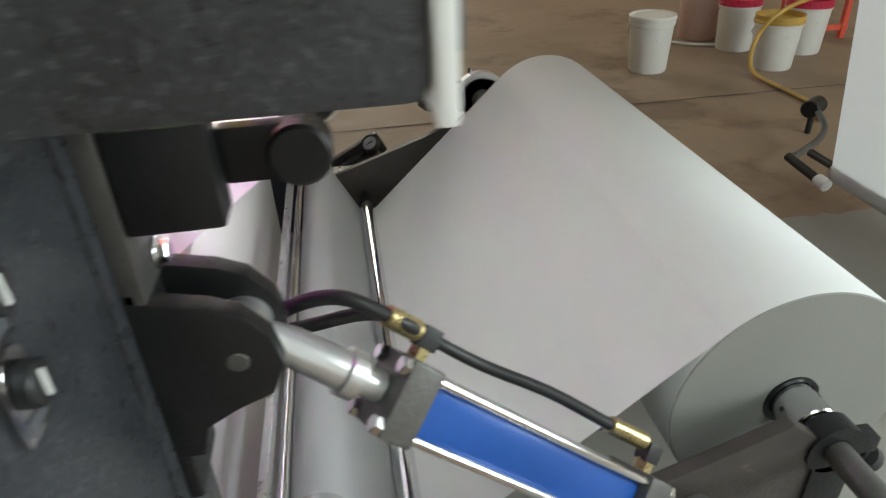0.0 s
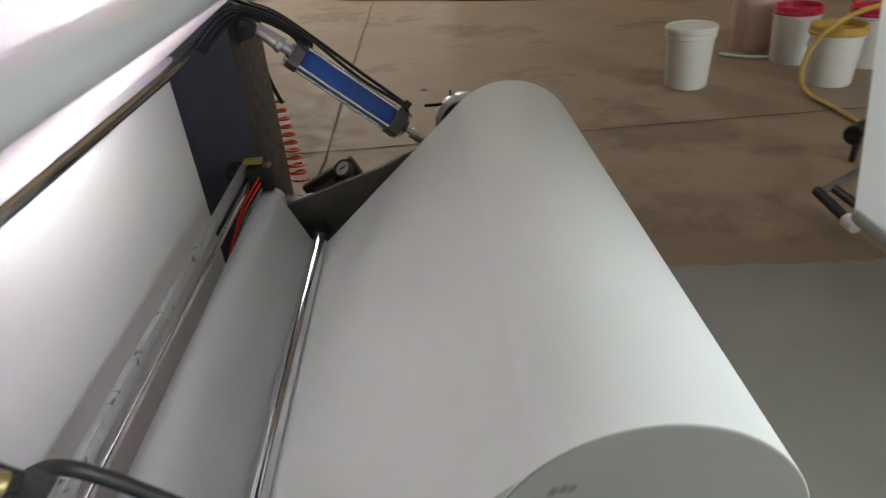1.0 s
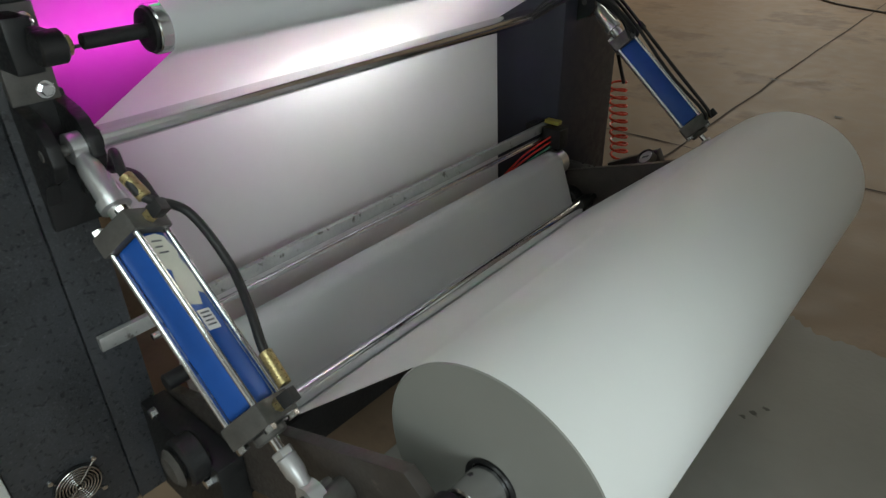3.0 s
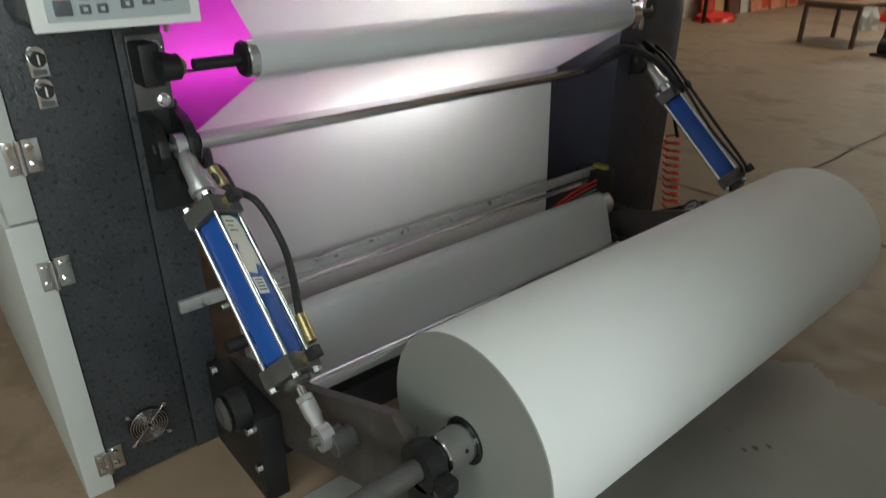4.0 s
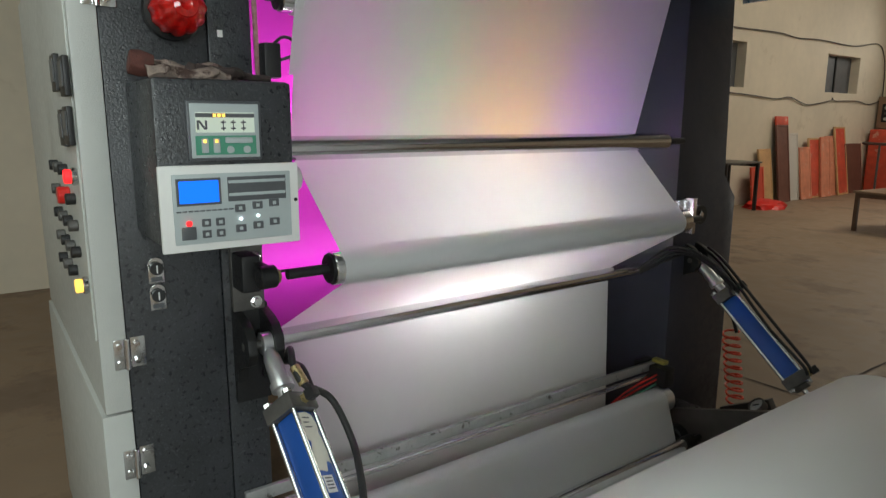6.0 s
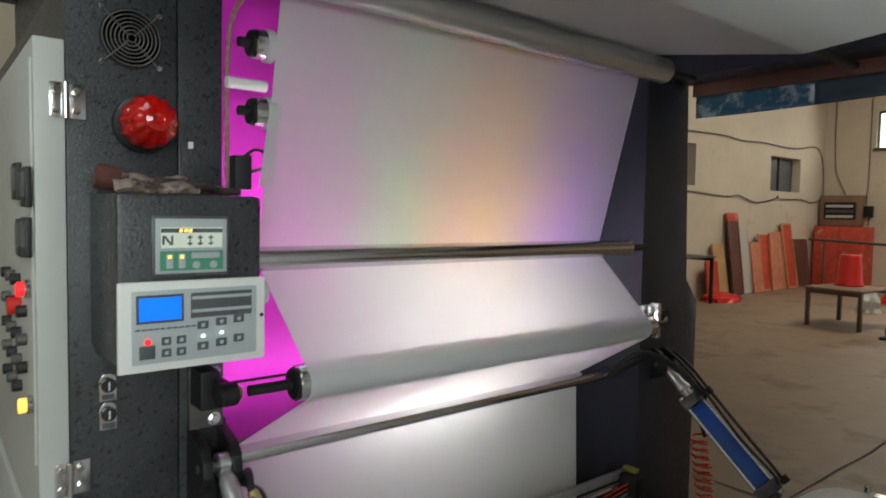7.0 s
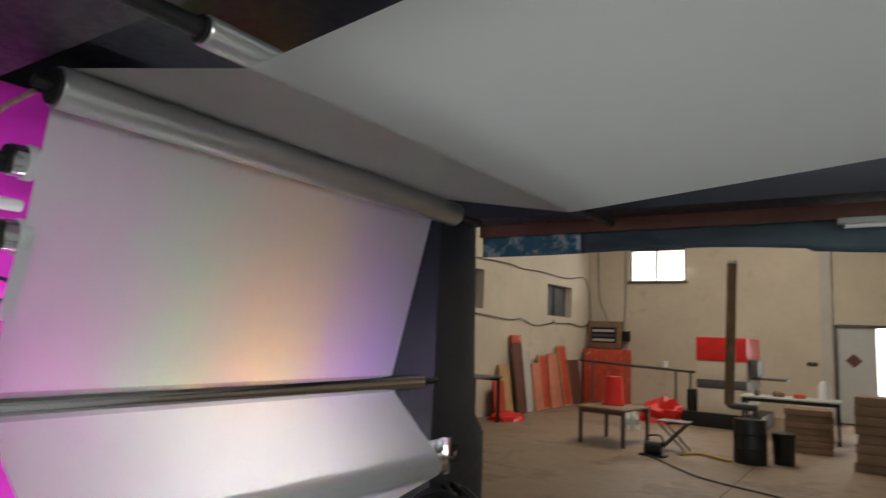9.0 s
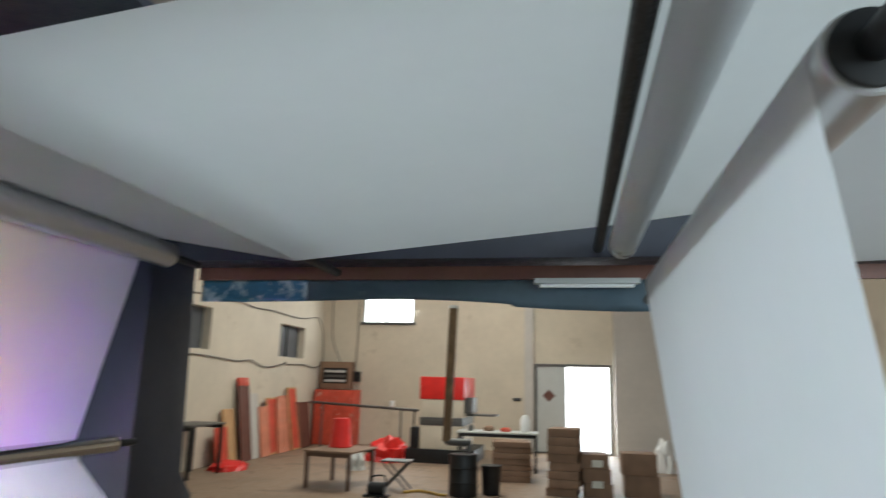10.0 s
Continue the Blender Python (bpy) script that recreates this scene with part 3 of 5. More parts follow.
def beams():
    for y0, y1, name, lab in ((2.44, 2.62, "far", "dark navy overhead beam on the far machine side"), (0.36, 0.64, "near", "dark overhead beam on the operator side")):
        b = thing("overhead_beam", lab, "beam", group="overhead beams")
        part("beam", box(-1.6, 3.2, y0, y1, 2.062 if y0 > 1 else 2.05, 2.24, 0.004), NAVY, b)
        if y0 > 1:
            part("lip", box(-0.2, 3.2, y1 - 0.02, y1, 2.012, 2.062), RUST, b, "rust-brown primed strip")
    c = thing("cross_beam", "dark overhead cross beam of the machine", "beam")
    part("beam", box(-0.62, -0.42, 0.64, 2.30, 2.10, 2.3, 0.004), NAVY, c)
    # plastic film hung along the far beam
    bm, rnd = bmesh.new(), random.Random(4)
    cols = []
    for i in range(91):
        x = -0.2 + 2.1 * i / 90
        low = 1.925 + 0.02 * math.sin(x * 3.1) * min(1, max(0, x)) - 0.01 * (x > 1.1)
        cols.append([bm.verts.new((x, 2.63 + 0.008 * noise.noise((x * 9, j * 2.0, 0)), 2.02 + (low - 2.02) * j / 5)) for j in range(6)])
    for a, b in zip(cols, cols[1:]):
        for j in range(5):
            bm.faces.new((a[j], b[j], b[j + 1], a[j + 1]))
    bm2 = bm.copy()
    bmesh.ops.delete(bm, geom=[f for f in bm.faces if f.calc_center_median().x > 0.27], context="FACES")
    bmesh.ops.delete(bm2, geom=[f for f in bm2.faces if f.calc_center_median().x < 0.27], context="FACES")
    t2 = part("plastic_strip", bm2, TARPDULL)
    t2.modifiers.new("thick", "SOLIDIFY").thickness = 0.0015
    tagged(t2, "slate blue plastic strip hanging along the far beam", "plastic strip")
    t = part("plastic_film", bm, TARP)
    t.modifiers.new("thick", "SOLIDIFY").thickness = 0.0015
    tagged(t, "crinkled blue plastic film hanging along the far beam", "plastic film")
    # added plate that keeps overhead light off the upper web and rollers
    p = thing("shade_plate", "dark plate added over the top rollers to block overhead light", "plate")
    part("plate", box(-1.6, 0.60, 0.30, 2.6, 2.242, 2.26), NAVY, p)
    l = thing("tube_lamp", "white tube lamp fixed under the far overhead beam", "lamp")
    part("housing", box(1.18, 1.56, 2.575, 2.615, 1.992, 2.0115, 0.002), LIGHTGREY, l)
    part("tube", rod((1.20, 2.595, 1.986), (1.54, 2.595, 1.986), 0.008), WHITE, l)


beams()

# ---- rollers and the running cloth ----
ROLLERS = []


def roller(name, x, z, r, y0, y1, material, label, shaft=0.012, ends=(Y0, Y1), cap=DARK):
    """An idler: tube with end caps and a shaft between the side frames."""
    o = thing(name, label, "roller", (x, 0, z), "guide rollers")
    part("tube", lathe([(0, r * 0.6), (0.001, r - 0.002), (0.004, r), (y1 - y0 - 0.004, r), (y1 - y0 - 0.001, r - 0.002), (y1 - y0, r * 0.6)],
                       (0, y0, 0), (0, y1, 0), 40), material, o)
    for y, s in ((y0, -1), (y1, 1)):
        part("end_cap", lathe([(0, r * 0.86), (0.006, r * 0.86), (0.008, r * 0.7), (0.008, r * 0.3)], (0, y, 0), (0, y + s, 0), 32), cap, o, "black end cap")
    part("shaft", rod((0, ends[0], 0), (0, ends[1], 0), shaft, 16), cap, o)
    ROLLERS.append((o, x, z, r))
    return o


R8, R7, RL = (-0.027, 0.232, 0.024), (-0.1835, 0.345, 0.05), (-0.29, 0.12, 0.04)
Q5, Q4, Q3, Q1, Q2 = (-0.3077, 0.876, 0.024), (-0.10, 1.10, 0.042), (-0.2, 1.39, 0.03), (-0.02, 2.018, 0.042), (0.462, 2.012, 0.025)
R9, R10, R11 = (1.474, 2.060, 0.042), (1.568, 1.914, 0.042), (1.80, 0.20, 0.05)
ROLL, YR0, YR1 = (0.6191, 0.5008, 0.215), 0.7767, 2.207

o = roller("chrome_guide_roller", *R8, 0.76, 2.20, CHROME, "thin chrome guide roller by the unwinding roll", 0.012, (0.69, 2.32))
part("sleeve", rod((0, 2.185, 0), (0, 2.25, 0), 0.027, 24), DARK, o, "black sleeve")
roller("guide_roller", *R7, 0.80, 2.285, DULLSTEEL, "cloth-covered guide roller with bright steel ends", 0.02)
roller("guide_roller", *RL, 0.72, 2.2, DULLSTEEL, "low guide roller under the cloth")
roller("guide_roller", *Q5, 0.695, 2.235, STEEL, "bright steel guide roller across the machine")
roller("guide_roller", *Q4, 0.752, 2.20, STEEL, "cloth-wrapped guide roller with a steel ring end", 0.013)
roller("guide_roller", *Q3, 0.69, 2.19, STEEL, "bright polished steel guide roller across the machine")
roller("guide_roller", *Q1, 0.68, 2.11, DULLSTEEL, "scratched aluminium guide roller at the top")
roller("guide_roller", *Q2, 0.66, 2.06, DULLSTEEL, "overhead guide roller wrapped by the cloth", 0.015, (0.5, 2.44))
roller("guide_roller", *R9, 0.6, 2.25, SCUFFED, "long scuffed overhead bar under the cloth", 0.012, (0.5, 2.44))
# black rod put in for the shaded gap left of the overhead roller
o = thing("gap_shade_bar", "thin black bar added as the dark shaded gap beside the overhead roller", "bar", (1.408, 0, 2.095))
part("bar", rod((0, 0.6, 0), (0, 2.44, 0), 0.018, 16), DARK, o)
roller("guide_roller", *R10, 0.735, 2.12, DULLSTEEL, "overhead roller with a black end cap", 0.016, (0.5, 2.44))
roller("guide_roller", *R11, 0.74, 2.12, DULLSTEEL, "low roller at the foot of the hanging cloth", 0.016, (0.6, 2.3))
for z in (1.89, 1.735):
    o = roller("guide_roller", (-0.215 if z < 1.7 else -0.165), z, 0.034, 0.672, 0.722, STEEL, "inner guide roller wrapped in white cloth behind the web", 0.012, (Y0, 0.728))
    part("cloth_wrap", rod((0, 0.700, 0), (0, 0.724, 0), 0.038, 32), FABRIC, o, "white cloth wrap")
    if z < 1.8:
        part("cloth_tail", prism([(0.036, 0.0), (0.037, 0.012), (-0.02, -0.17), (-0.021, -0.17)], "y", 0.700, 0.728), FABRIC, o, "white cloth running down")
o = thing("cross_tube", "white painted tube between the inner rollers", "tube", (-0.24, 0, 1.81))
part("tube", rod((0, Y0, 0), (0, 0.74, 0), 0.014, 16), WHITE, o)
o = thing("edge_sensor", "small black edge sensor with a looped cable on the frame", "sensor", (-0.20, 0.66, 1.605))
part("body", box(-0.02, 0.02, -0.02, 0.02, -0.05, 0.03, 0.004), RUBBER, o)
part("cable", hose([(0, 0.0, 0.02), (0.01, 0.03, 0.045), (0.02, 0.055, 0.035), (0.015, 0.06, 0.01), (0, 0.03, -0.005), (0, 0.01, -0.01)], 0.004, 8), RUBBER, o)
tagged(part("edge_tube", hose([(-0.25, 0.648, 1.15), (-0.25, 0.648, 1.5), (-0.25, 0.647, 1.85), (-0.23, 0.66, 1.98), (-0.15, 0.70, 2.04)], 0.006, 8), mat("pinkish_tube", (0.32, 0.17, 0.17), 0.3)), "pinkish plastic tube along the frame edge", "tube")
tagged(part("sticker", box(NX, NX + 0.0015, 0.560, 0.572, 1.648, 1.664), WHITE), "small white paper sticker on the cabinet", "sticker")


def belt(nodes):
    """Points (x, z) of a cloth that runs over circles (x, z, r, s); s: +1 where it turns left, -1 where it turns right."""
    out = [[] for _ in nodes]
    for i, (a, b) in enumerate(zip(nodes, nodes[1:])):
        c1, c2 = Vector(a[:2]), Vector(b[:2])
        d = c2 - c1
        k = math.asin((b[3] * b[2] - a[3] * a[2]) / d.length)
        u = Matrix.Rotation(-k, 2) @ (d / d.length)
        n = Vector((-u.y, u.x))
        out[i].append(c1 - a[3] * a[2] * n)
        out[i + 1].insert(0, c2 - b[3] * b[2] * n)
    return out


def cloth(name, nodes, spans, label, material=FABRIC):
    """spans: the cloth's edges (y0, y1) at each circle."""
    ends = belt(nodes)
    line, cuts = [], [0]
    for i, (node, pts) in enumerate(zip(nodes, ends)):
        c = Vector(node[:2])
        if len(pts) == 2:
            a0, a1 = [math.atan2(p.y - c.y, p.x - c.x) for p in pts]
            while node[3] * (a1 - a0) < 0:
                a1 += node[3] * 2 * math.pi
            m = max(3, int(abs(a1 - a0) / 0.12))
            arc = [c + (node[2] + 0.0012) * Vector((math.cos(a0 + (a1 - a0) * j / m), math.sin(a0 + (a1 - a0) * j / m))) for j in range(m + 1)]
        else:
            arc = [pts[0]]
        if line:
            p, q = line[-1][0], arc[0]
            e0, e1 = line[-1][1], spans[i]
            for j in range(1, 10):
                f = j / 10
                line.append((p.lerp(q, f), (e0[0] + (e1[0] - e0[0]) * f, e0[1] + (e1[1] - e0[1]) * f)))
        line += [(p, spans[i]) for p in arc]
        if i:
            cuts.append(len(line) - 1)
    o = thing(name, label, "fabric")
    for i0, i1 in zip(cuts, cuts[1:]):
        bm, rows = bmesh.new(), []
        for p, (y0, y1) in line[i0:i1 + 1]:
            rows.append([bm.verts.new((p.x, y0 + (y1 - y0) * j / 12, p.y)) for j in range(13)])
        for a, b in zip(rows, rows[1:]):
            for j in range(12):
                bm.faces.new((a[j], a[j + 1], b[j + 1], b[j]))
        part("span", bm, ROLLCLOTH if i0 == 0 and len(nodes) > 5 else material, o)
    return o


cloth("fabric_web", [(*ROLL, 1), (*R8, -1), (*R7, 1), (*RL, -1), (*Q5, -1), (*Q4, 1), (*Q3, -1), (*Q1, -1), (*Q2, 1), (*R9, -1), (2.6, 2.3, 0.05, 1)],
      [(YR0, YR1), (0.80, 2.185), (0.825, 2.235), (0.75, 2.1), (0.70, 2.065), (0.775, 2.15), (0.715, 2.045), (0.70, 2.035), (0.75, 2.06), (0.755, 2.13), (0.755, 2.13)],
      "white nonwoven cloth running from the roll through the rollers")
cloth("hanging_web", [(2.6, 2.05, 0.05, -1), (*R10, 1), (*R11, 1), (2.7, 0.3, 0.05, -1)], [(0.76, 2.1)] * 4,
      "white nonwoven cloth hanging from the overhead roller")


def printed_web():
    o = thing("printed_web", "printed cloth with broad magenta, green, orange and violet bands", "fabric")
    low = ((-0.62, 0.80), (-0.61, 1.1), (-0.55, 1.24), (-0.46, 1.34))
    for line, ya, yb, m in ((low, 0.645, 1.12, SOLIDMAGENTA), (low, 1.12, 2.245, ROLLCLOTH), (((-0.46, 1.34), (-0.435, 1.42), (-0.385, 1.6), (-0.32, 1.9), (-0.28, 2.08)), 0.645, 2.245, PRINT)):
        bm, rows = bmesh.new(), []
        for x, z in line:
            rows.append([bm.verts.new((x, ya + (yb - ya) * j / 10, z)) for j in range(11)])
        for a, b in zip(rows, rows[1:]):
            for j in range(10):
                bm.faces.new((a[j], a[j + 1], b[j + 1], b[j]))
        part("span", bm, m, o)


printed_web()


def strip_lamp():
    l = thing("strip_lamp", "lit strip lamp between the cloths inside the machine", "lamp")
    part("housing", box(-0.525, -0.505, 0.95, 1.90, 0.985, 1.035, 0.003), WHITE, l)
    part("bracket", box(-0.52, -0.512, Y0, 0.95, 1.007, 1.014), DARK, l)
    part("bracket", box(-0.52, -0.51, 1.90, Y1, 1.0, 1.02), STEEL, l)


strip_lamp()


# ---- unwinding roll ----
def fabric_roll():
    x, z, R = ROLL
    o = thing("fabric_roll", "large roll of white nonwoven cloth on a steel shaft", "fabric roll", (x, 0, z))
    part("wound_cloth", lathe([(0, R - 0.0005), (0.001, R), (YR1 - YR0 - 0.001, R), (YR1 - YR0, R - 0.0005)], (0, YR0, 0), (0, YR1, 0), 96), ROLLCLOTH, o)
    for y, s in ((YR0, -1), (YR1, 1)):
        # end faces carry their shade in the grey colour
        part("end_face", lathe([(0, 0.045), (0.002, 0.046), (0.0022, R - 0.003), (0.0, R - 0.001)], (0, y, 0), (0, y + s, 0), 96), ROLLEND_SHADED, o, "side of the wound white cloth, coloured grey for shade")
        part("core", pipe((0, y - s * 0.01, 0), (0, y + s * 0.006, 0), 0.048, 0.04, 40), DARK, o, "dark cardboard core rim")
    part("chuck", lathe([(0, 0.036), (0.002, 0.0385), (0.075, 0.0385), (0.078, 0.036)], (0, YR0 + 0.01, 0), (0, YR0 - 1, 0), 40), STEEL, o, "bright steel expanding chuck")
    part("chuck", lathe([(0, 0.036), (0.002, 0.0385), (0.075, 0.0385), (0.078, 0.036)], (0, YR1 - 0.01, 0), (0, YR1 + 1, 0), 40), STEEL, o, "bright steel expanding chuck")
    for k in range(3):
        a = radians(120 * k + 75)
        c, s = math.cos(a), math.sin(a)
        part("pin_hole", rod((0.037 * c, YR0 - 0.03, 0.037 * s), (0.0392 * c, YR0 - 0.03, 0.0392 * s), 0.0045, 12), RUBBER, o)
    part("shaft", rod((0, 0.52, 0), (0, 2.42, 0), 0.021, 28), CAST, o, "dark steel shaft")
    part("collar", lathe([(0, 0.024), (0.002, 0.032), (0.026, 0.032), (0.028, 0.024)], (0, YR0 - 0.088, 0), (0, YR0 - 1, 0), 28), STEEL, o)
    for k, (ang, rr) in enumerate(((20, 0.165), (24, 0.172), (17, 0.158))):
        a = radians(ang)
        part("smudge", lathe([(0, 0.004), (0.0006, 0.005)], (rr * math.cos(a), YR0 - 0.0022, rr * math.sin(a)), (rr * math.cos(a), YR0 - 1, rr * math.sin(a)), 9), CAST, o, "dirty smudge")
    return o


roll = fabric_roll()


# ---- arms and cylinders ----
def swing_arm(y0, y1, name_label):
    a = thing("swing_arm", name_label, "machine arm", group="swing arms")
    part("plate", prism([(-0.26, 0.10), (0.08, 0.165), (0.56, 0.355), (0.66, 0.43), (0.66, 0.47), (0.54, 0.565), (0.20, 0.425), (-0.26, 0.27)], "y", y0, y1, 0.004), ARMC, a)
    s = 1 if y0 < 1 else -1
    ym = (y0 + y1) / 2
    c = part("shaft_clamp", pipe((ROLL[0], ym - 0.018, ROLL[1]), (ROLL[0], ym + 0.018, ROLL[1]), 0.047, 0.023), DARK, a, "black shaft clamp")
    part("clamp_ear", box(ROLL[0] + 0.03, ROLL[0] + 0.075, ym - 0.016, ym + 0.016, ROLL[1] - 0.02, ROLL[1] + 0.012, 0.004), DARK, c)
    part("hand_knob", lathe([(0, 0.012), (0.01, 0.012), (0.014, 0.024), (0.034, 0.024), (0.04, 0.016)], (ROLL[0] + 0.06, ym, ROLL[1] - 0.03), (ROLL[0] + 0.1, ym, ROLL[1] - 0.07), 14), RUBBER, c, "black knob")
    part("clamp_foot", box(ROLL[0] - 0.03, ROLL[0] + 0.04, ym - 0.018, ym + 0.018, ROLL[1] - 0.12, ROLL[1] - 0.03, 0.004), DARK, c)
    part("boss", rod((0.40, y0 - 0.05 * s, 0.425), (0.40, y0 + 0.002, 0.425), 0.026, 24), CAST, a)
    part("pivot", rod((-0.12, y0 - 0.05, 0.2), (-0.12, y1 + 0.05, 0.2), 0.05, 28), DARK, a)
    return a


swing_arm(0.665, 0.69, "brown-black steel swing arm carrying the roll shaft near the operator")
swing_arm(2.30, 2.325, "brown-black steel swing arm carrying the roll shaft at the far side")


def frame_on(p0, p1):
    """A pose at p0 whose x runs to p1, with y along the machine's width."""
    u = (Vector(p1) - Vector(p0)).normalized()
    v = Vector((0, 1, 0))
    w = u.cross(v)
    return Matrix((u, v, w)).transposed().to_4x4()


def cylinder(y):
    """Blue air cylinder between a clevis on the frame and the arm. Built along x, then leaned into place."""
    P, E = (-0.184, y, 0.912), (0.377, y, 0.436)
    L = math.hypot(E[0] - P[0], E[2] - P[2])
    c = thing("air_cylinder", "blue pneumatic cylinder with chrome tie rods and black hose", "pneumatic cylinder", group="air cylinders")
    pose_in = Matrix.Translation(P) @ frame_on(P, E)
    c.matrix_world = pose_in
    a, b = 0.210, 0.560     # barrel from a to b
    h = 0.031
    part("barrel", box(a, b, -h, h, -h, h, 0.010), BLUE, c, "blue anodised barrel")
    for sy in (-1, 1):
        for sz in (-1, 1):
            part("tie_rod", rod((a - 0.03, sy * 0.034, sz * 0.034), (b + 0.03, sy * 0.034, sz * 0.034), 0.006, 12), CHROME, c, "chrome tie rod")
            for xx in (a - 0.052, b + 0.04):
                part("nut", rod((xx, sy * 0.034, sz * 0.034), (xx + 0.012, sy * 0.034, sz * 0.034), 0.011, 6), STEEL, c)
    for x0, x1 in ((a - 0.042, a), (b, b + 0.042)):
        k = part("end_block", box(x0, x1, -0.045, 0.045, -0.045, 0.045, 0.005), CAST, c, "grey cast end block")
        part("port", rod(((x0 + x1) / 2, 0, 0.044), ((x0 + x1) / 2, 0, 0.062), 0.013, 6), BRASS, k)
        part("elbow", box((x0 + x1) / 2 - 0.012, (x0 + x1) / 2 + 0.014, -0.012, 0.012, 0.058, 0.085, 0.003), RUBBER, k)
    torn = [(a + 0.010, -0.026), (a + 0.05, -0.0265), (a + 0.075, -0.024), (a + 0.082, -0.012), (a + 0.098, -0.018), (a + 0.125, -0.026), (a + 0.15, -0.025), (a + 0.156, 0.004),
            (a + 0.13, 0.013), (a + 0.136, 0.025), (a + 0.09, 0.0265), (a + 0.06, 0.022), (a + 0.045, 0.0265), (a + 0.014, 0.020), (a + 0.006, 0.004)]
    lp = part("label_plate", prism(torn, "z", h, h + 0.0012), LABEL, c, "torn cream paper label")
    for k in range(3):
        part("lettering_bar", box(a + 0.02 + 0.012 * k, a + 0.023 + 0.012 * k, -0.015, 0.008 - 0.006 * (k % 2), h + 0.0012, h + 0.0018), SLATE, lp)
    t = part("small_label", box(a + 0.165, a + 0.205, -0.018, 0.012, h, h + 0.0012), WHITE, c, "small white label")
    for k in range(4):
        part("lettering_bar", box(a + 0.170 + k * 0.008, a + 0.173 + k * 0.008, -0.014, 0.007, h + 0.0012, h + 0.0018), SLATE, t)
    # piston rod and rod ends
    part("top_eye", lathe([(0, 0.012), (0.03, 0.017), (0.05, 0.021), (0.115, 0.023), (0.117, 0.028), (0.135, 0.028), (0.137, 0.018), (0.165, 0.018)], (0.0, 0, 0), (1, 0, 0), 24), DULLSTEEL, c)
    part("top_ring", pipe((0, -0.014, 0), (0, 0.014, 0), 0.028, 0.012, 28), DULLSTEEL, c, "bright rod eye")
    part("piston_rod", rod((b + 0.04, 0, 0), (b + 0.11, 0, 0), 0.009, 20), CHROME, c, "chrome piston rod")
    part("lock_nut", rod((b + 0.082, 0, 0), (b + 0.097, 0, 0), 0.019, 6), DULLSTEEL, c)
    part("rod_eye", lathe([(0, 0.018), (0.03, 0.018), (0.045, 0.014), (0.065, 0.016)], (b + 0.097, 0, 0), (L + 1, 0, 0), 24), DULLSTEEL, c)
    part("eye_ring", pipe((L, -0.014, 0), (L, 0.014, 0), 0.027, 0.011, 28), DULLSTEEL, c, "bright rod eye")
    part("eye_bolt", rod((L, -0.03, 0), (L, 0.04, 0), 0.012, 16), CAST, c)
    part("neck", rod((b + 0.042, 0, 0), (b + 0.06, 0, 0), 0.03, 24), CAST, c)
    xa, xb = a - 0.02, b + 0.02
    if y < 1:
        # supply hoses come from behind the clevis; one runs on to the lower port
        back = pose_in.inverted()
        line = [back @ Vector(q) for q in ((-0.19, 0.665, 0.85), (-0.145, 0.655, 0.895), (-0.09, 0.638, 0.913), (-0.043, 0.625, 0.892), (-0.009, 0.635, 0.857),
                                           (-0.005, 0.700, 0.806), (0.075, 0.712, 0.729), (0.165, 0.685, 0.686), (0.240, 0.655, 0.642), (0.292, 0.650, 0.604))]
        hs = part("hose", hose(line, 0.0085, 12), RUBBER, c, "black rubber hose")
        for p, q in ((line[3], line[4]), (line[8], line[9])):
            part("ferrule", rod(p, q, 0.0125, 12), BRASS, hs, "brass hose fitting")
        h2 = part("hose", hose([(0.02, 0.05, -0.06), (0.07, 0.045, 0.0), (xa - 0.07, 0.04, 0.055), (xa - 0.01, 0.038, 0.066)], 0.008, 12), RUBBER, c, "black rubber hose")
    else:
        for k, dy in enumerate((-0.02, 0.012)):
            part("hose", hose([(-0.02, 0.05 + dy, 0.04), (0.06, 0.02 + dy, 0.07), (xa, dy, 0.078), (xa + 0.2, dy, 0.062 + 0.01 * k), (xb - 0.03, dy, 0.07), (xb + 0.01, dy, 0.06)], 0.006, 8), RUBBER, c, "thin black air line")
    # body turned on its axis, the rod eyes stay level
    lean = Matrix.Rotation(radians(-30), 4, "X")
    for k in c.children_recursive:
        if k.name.split(".")[0] in ("barrel", "tie_rod", "nut", "end_block", "port", "elbow", "label_plate", "small_label") or (k.parent and k.parent != c and k.parent.name.split(".")[0] in ("label_plate", "small_label")):
            k.data.transform(lean)
    return c


cyl = cylinder(0.612)
cylinder(2.427)


def clevis(y, back):
    k = thing("clevis_bracket", "black steel clevis bracket bolted to the frame", "bracket", group="clevis brackets")
    for s in (-1, 1):
        y0 = y + s * 0.034
        bm = prism([(back, 0.80), (back + 0.03, 0.80), (back + 0.035, 0.84), (-0.195, 0.855), (-0.158, 0.868), (-0.143, 0.90), (-0.15, 0.935), (-0.172, 0.962), (-0.20, 0.975), (back, 0.99)], "y", y0 - 0.012, y0 + 0.012, 0.004)
        part("cheek", bm, DARK, k)
    part("back", box(back - 0.002, back + 0.014, y - 0.045, y + 0.045, 0.74, 1.0, 0.004), DARK, k)
    part("pin", rod((-0.184, y - 0.047, 0.912), (-0.184, y + 0.047, 0.912), 0.011, 16), CAST, k)
    return k


clevis(0.60, NX)
clevis(2.427, -0.262)


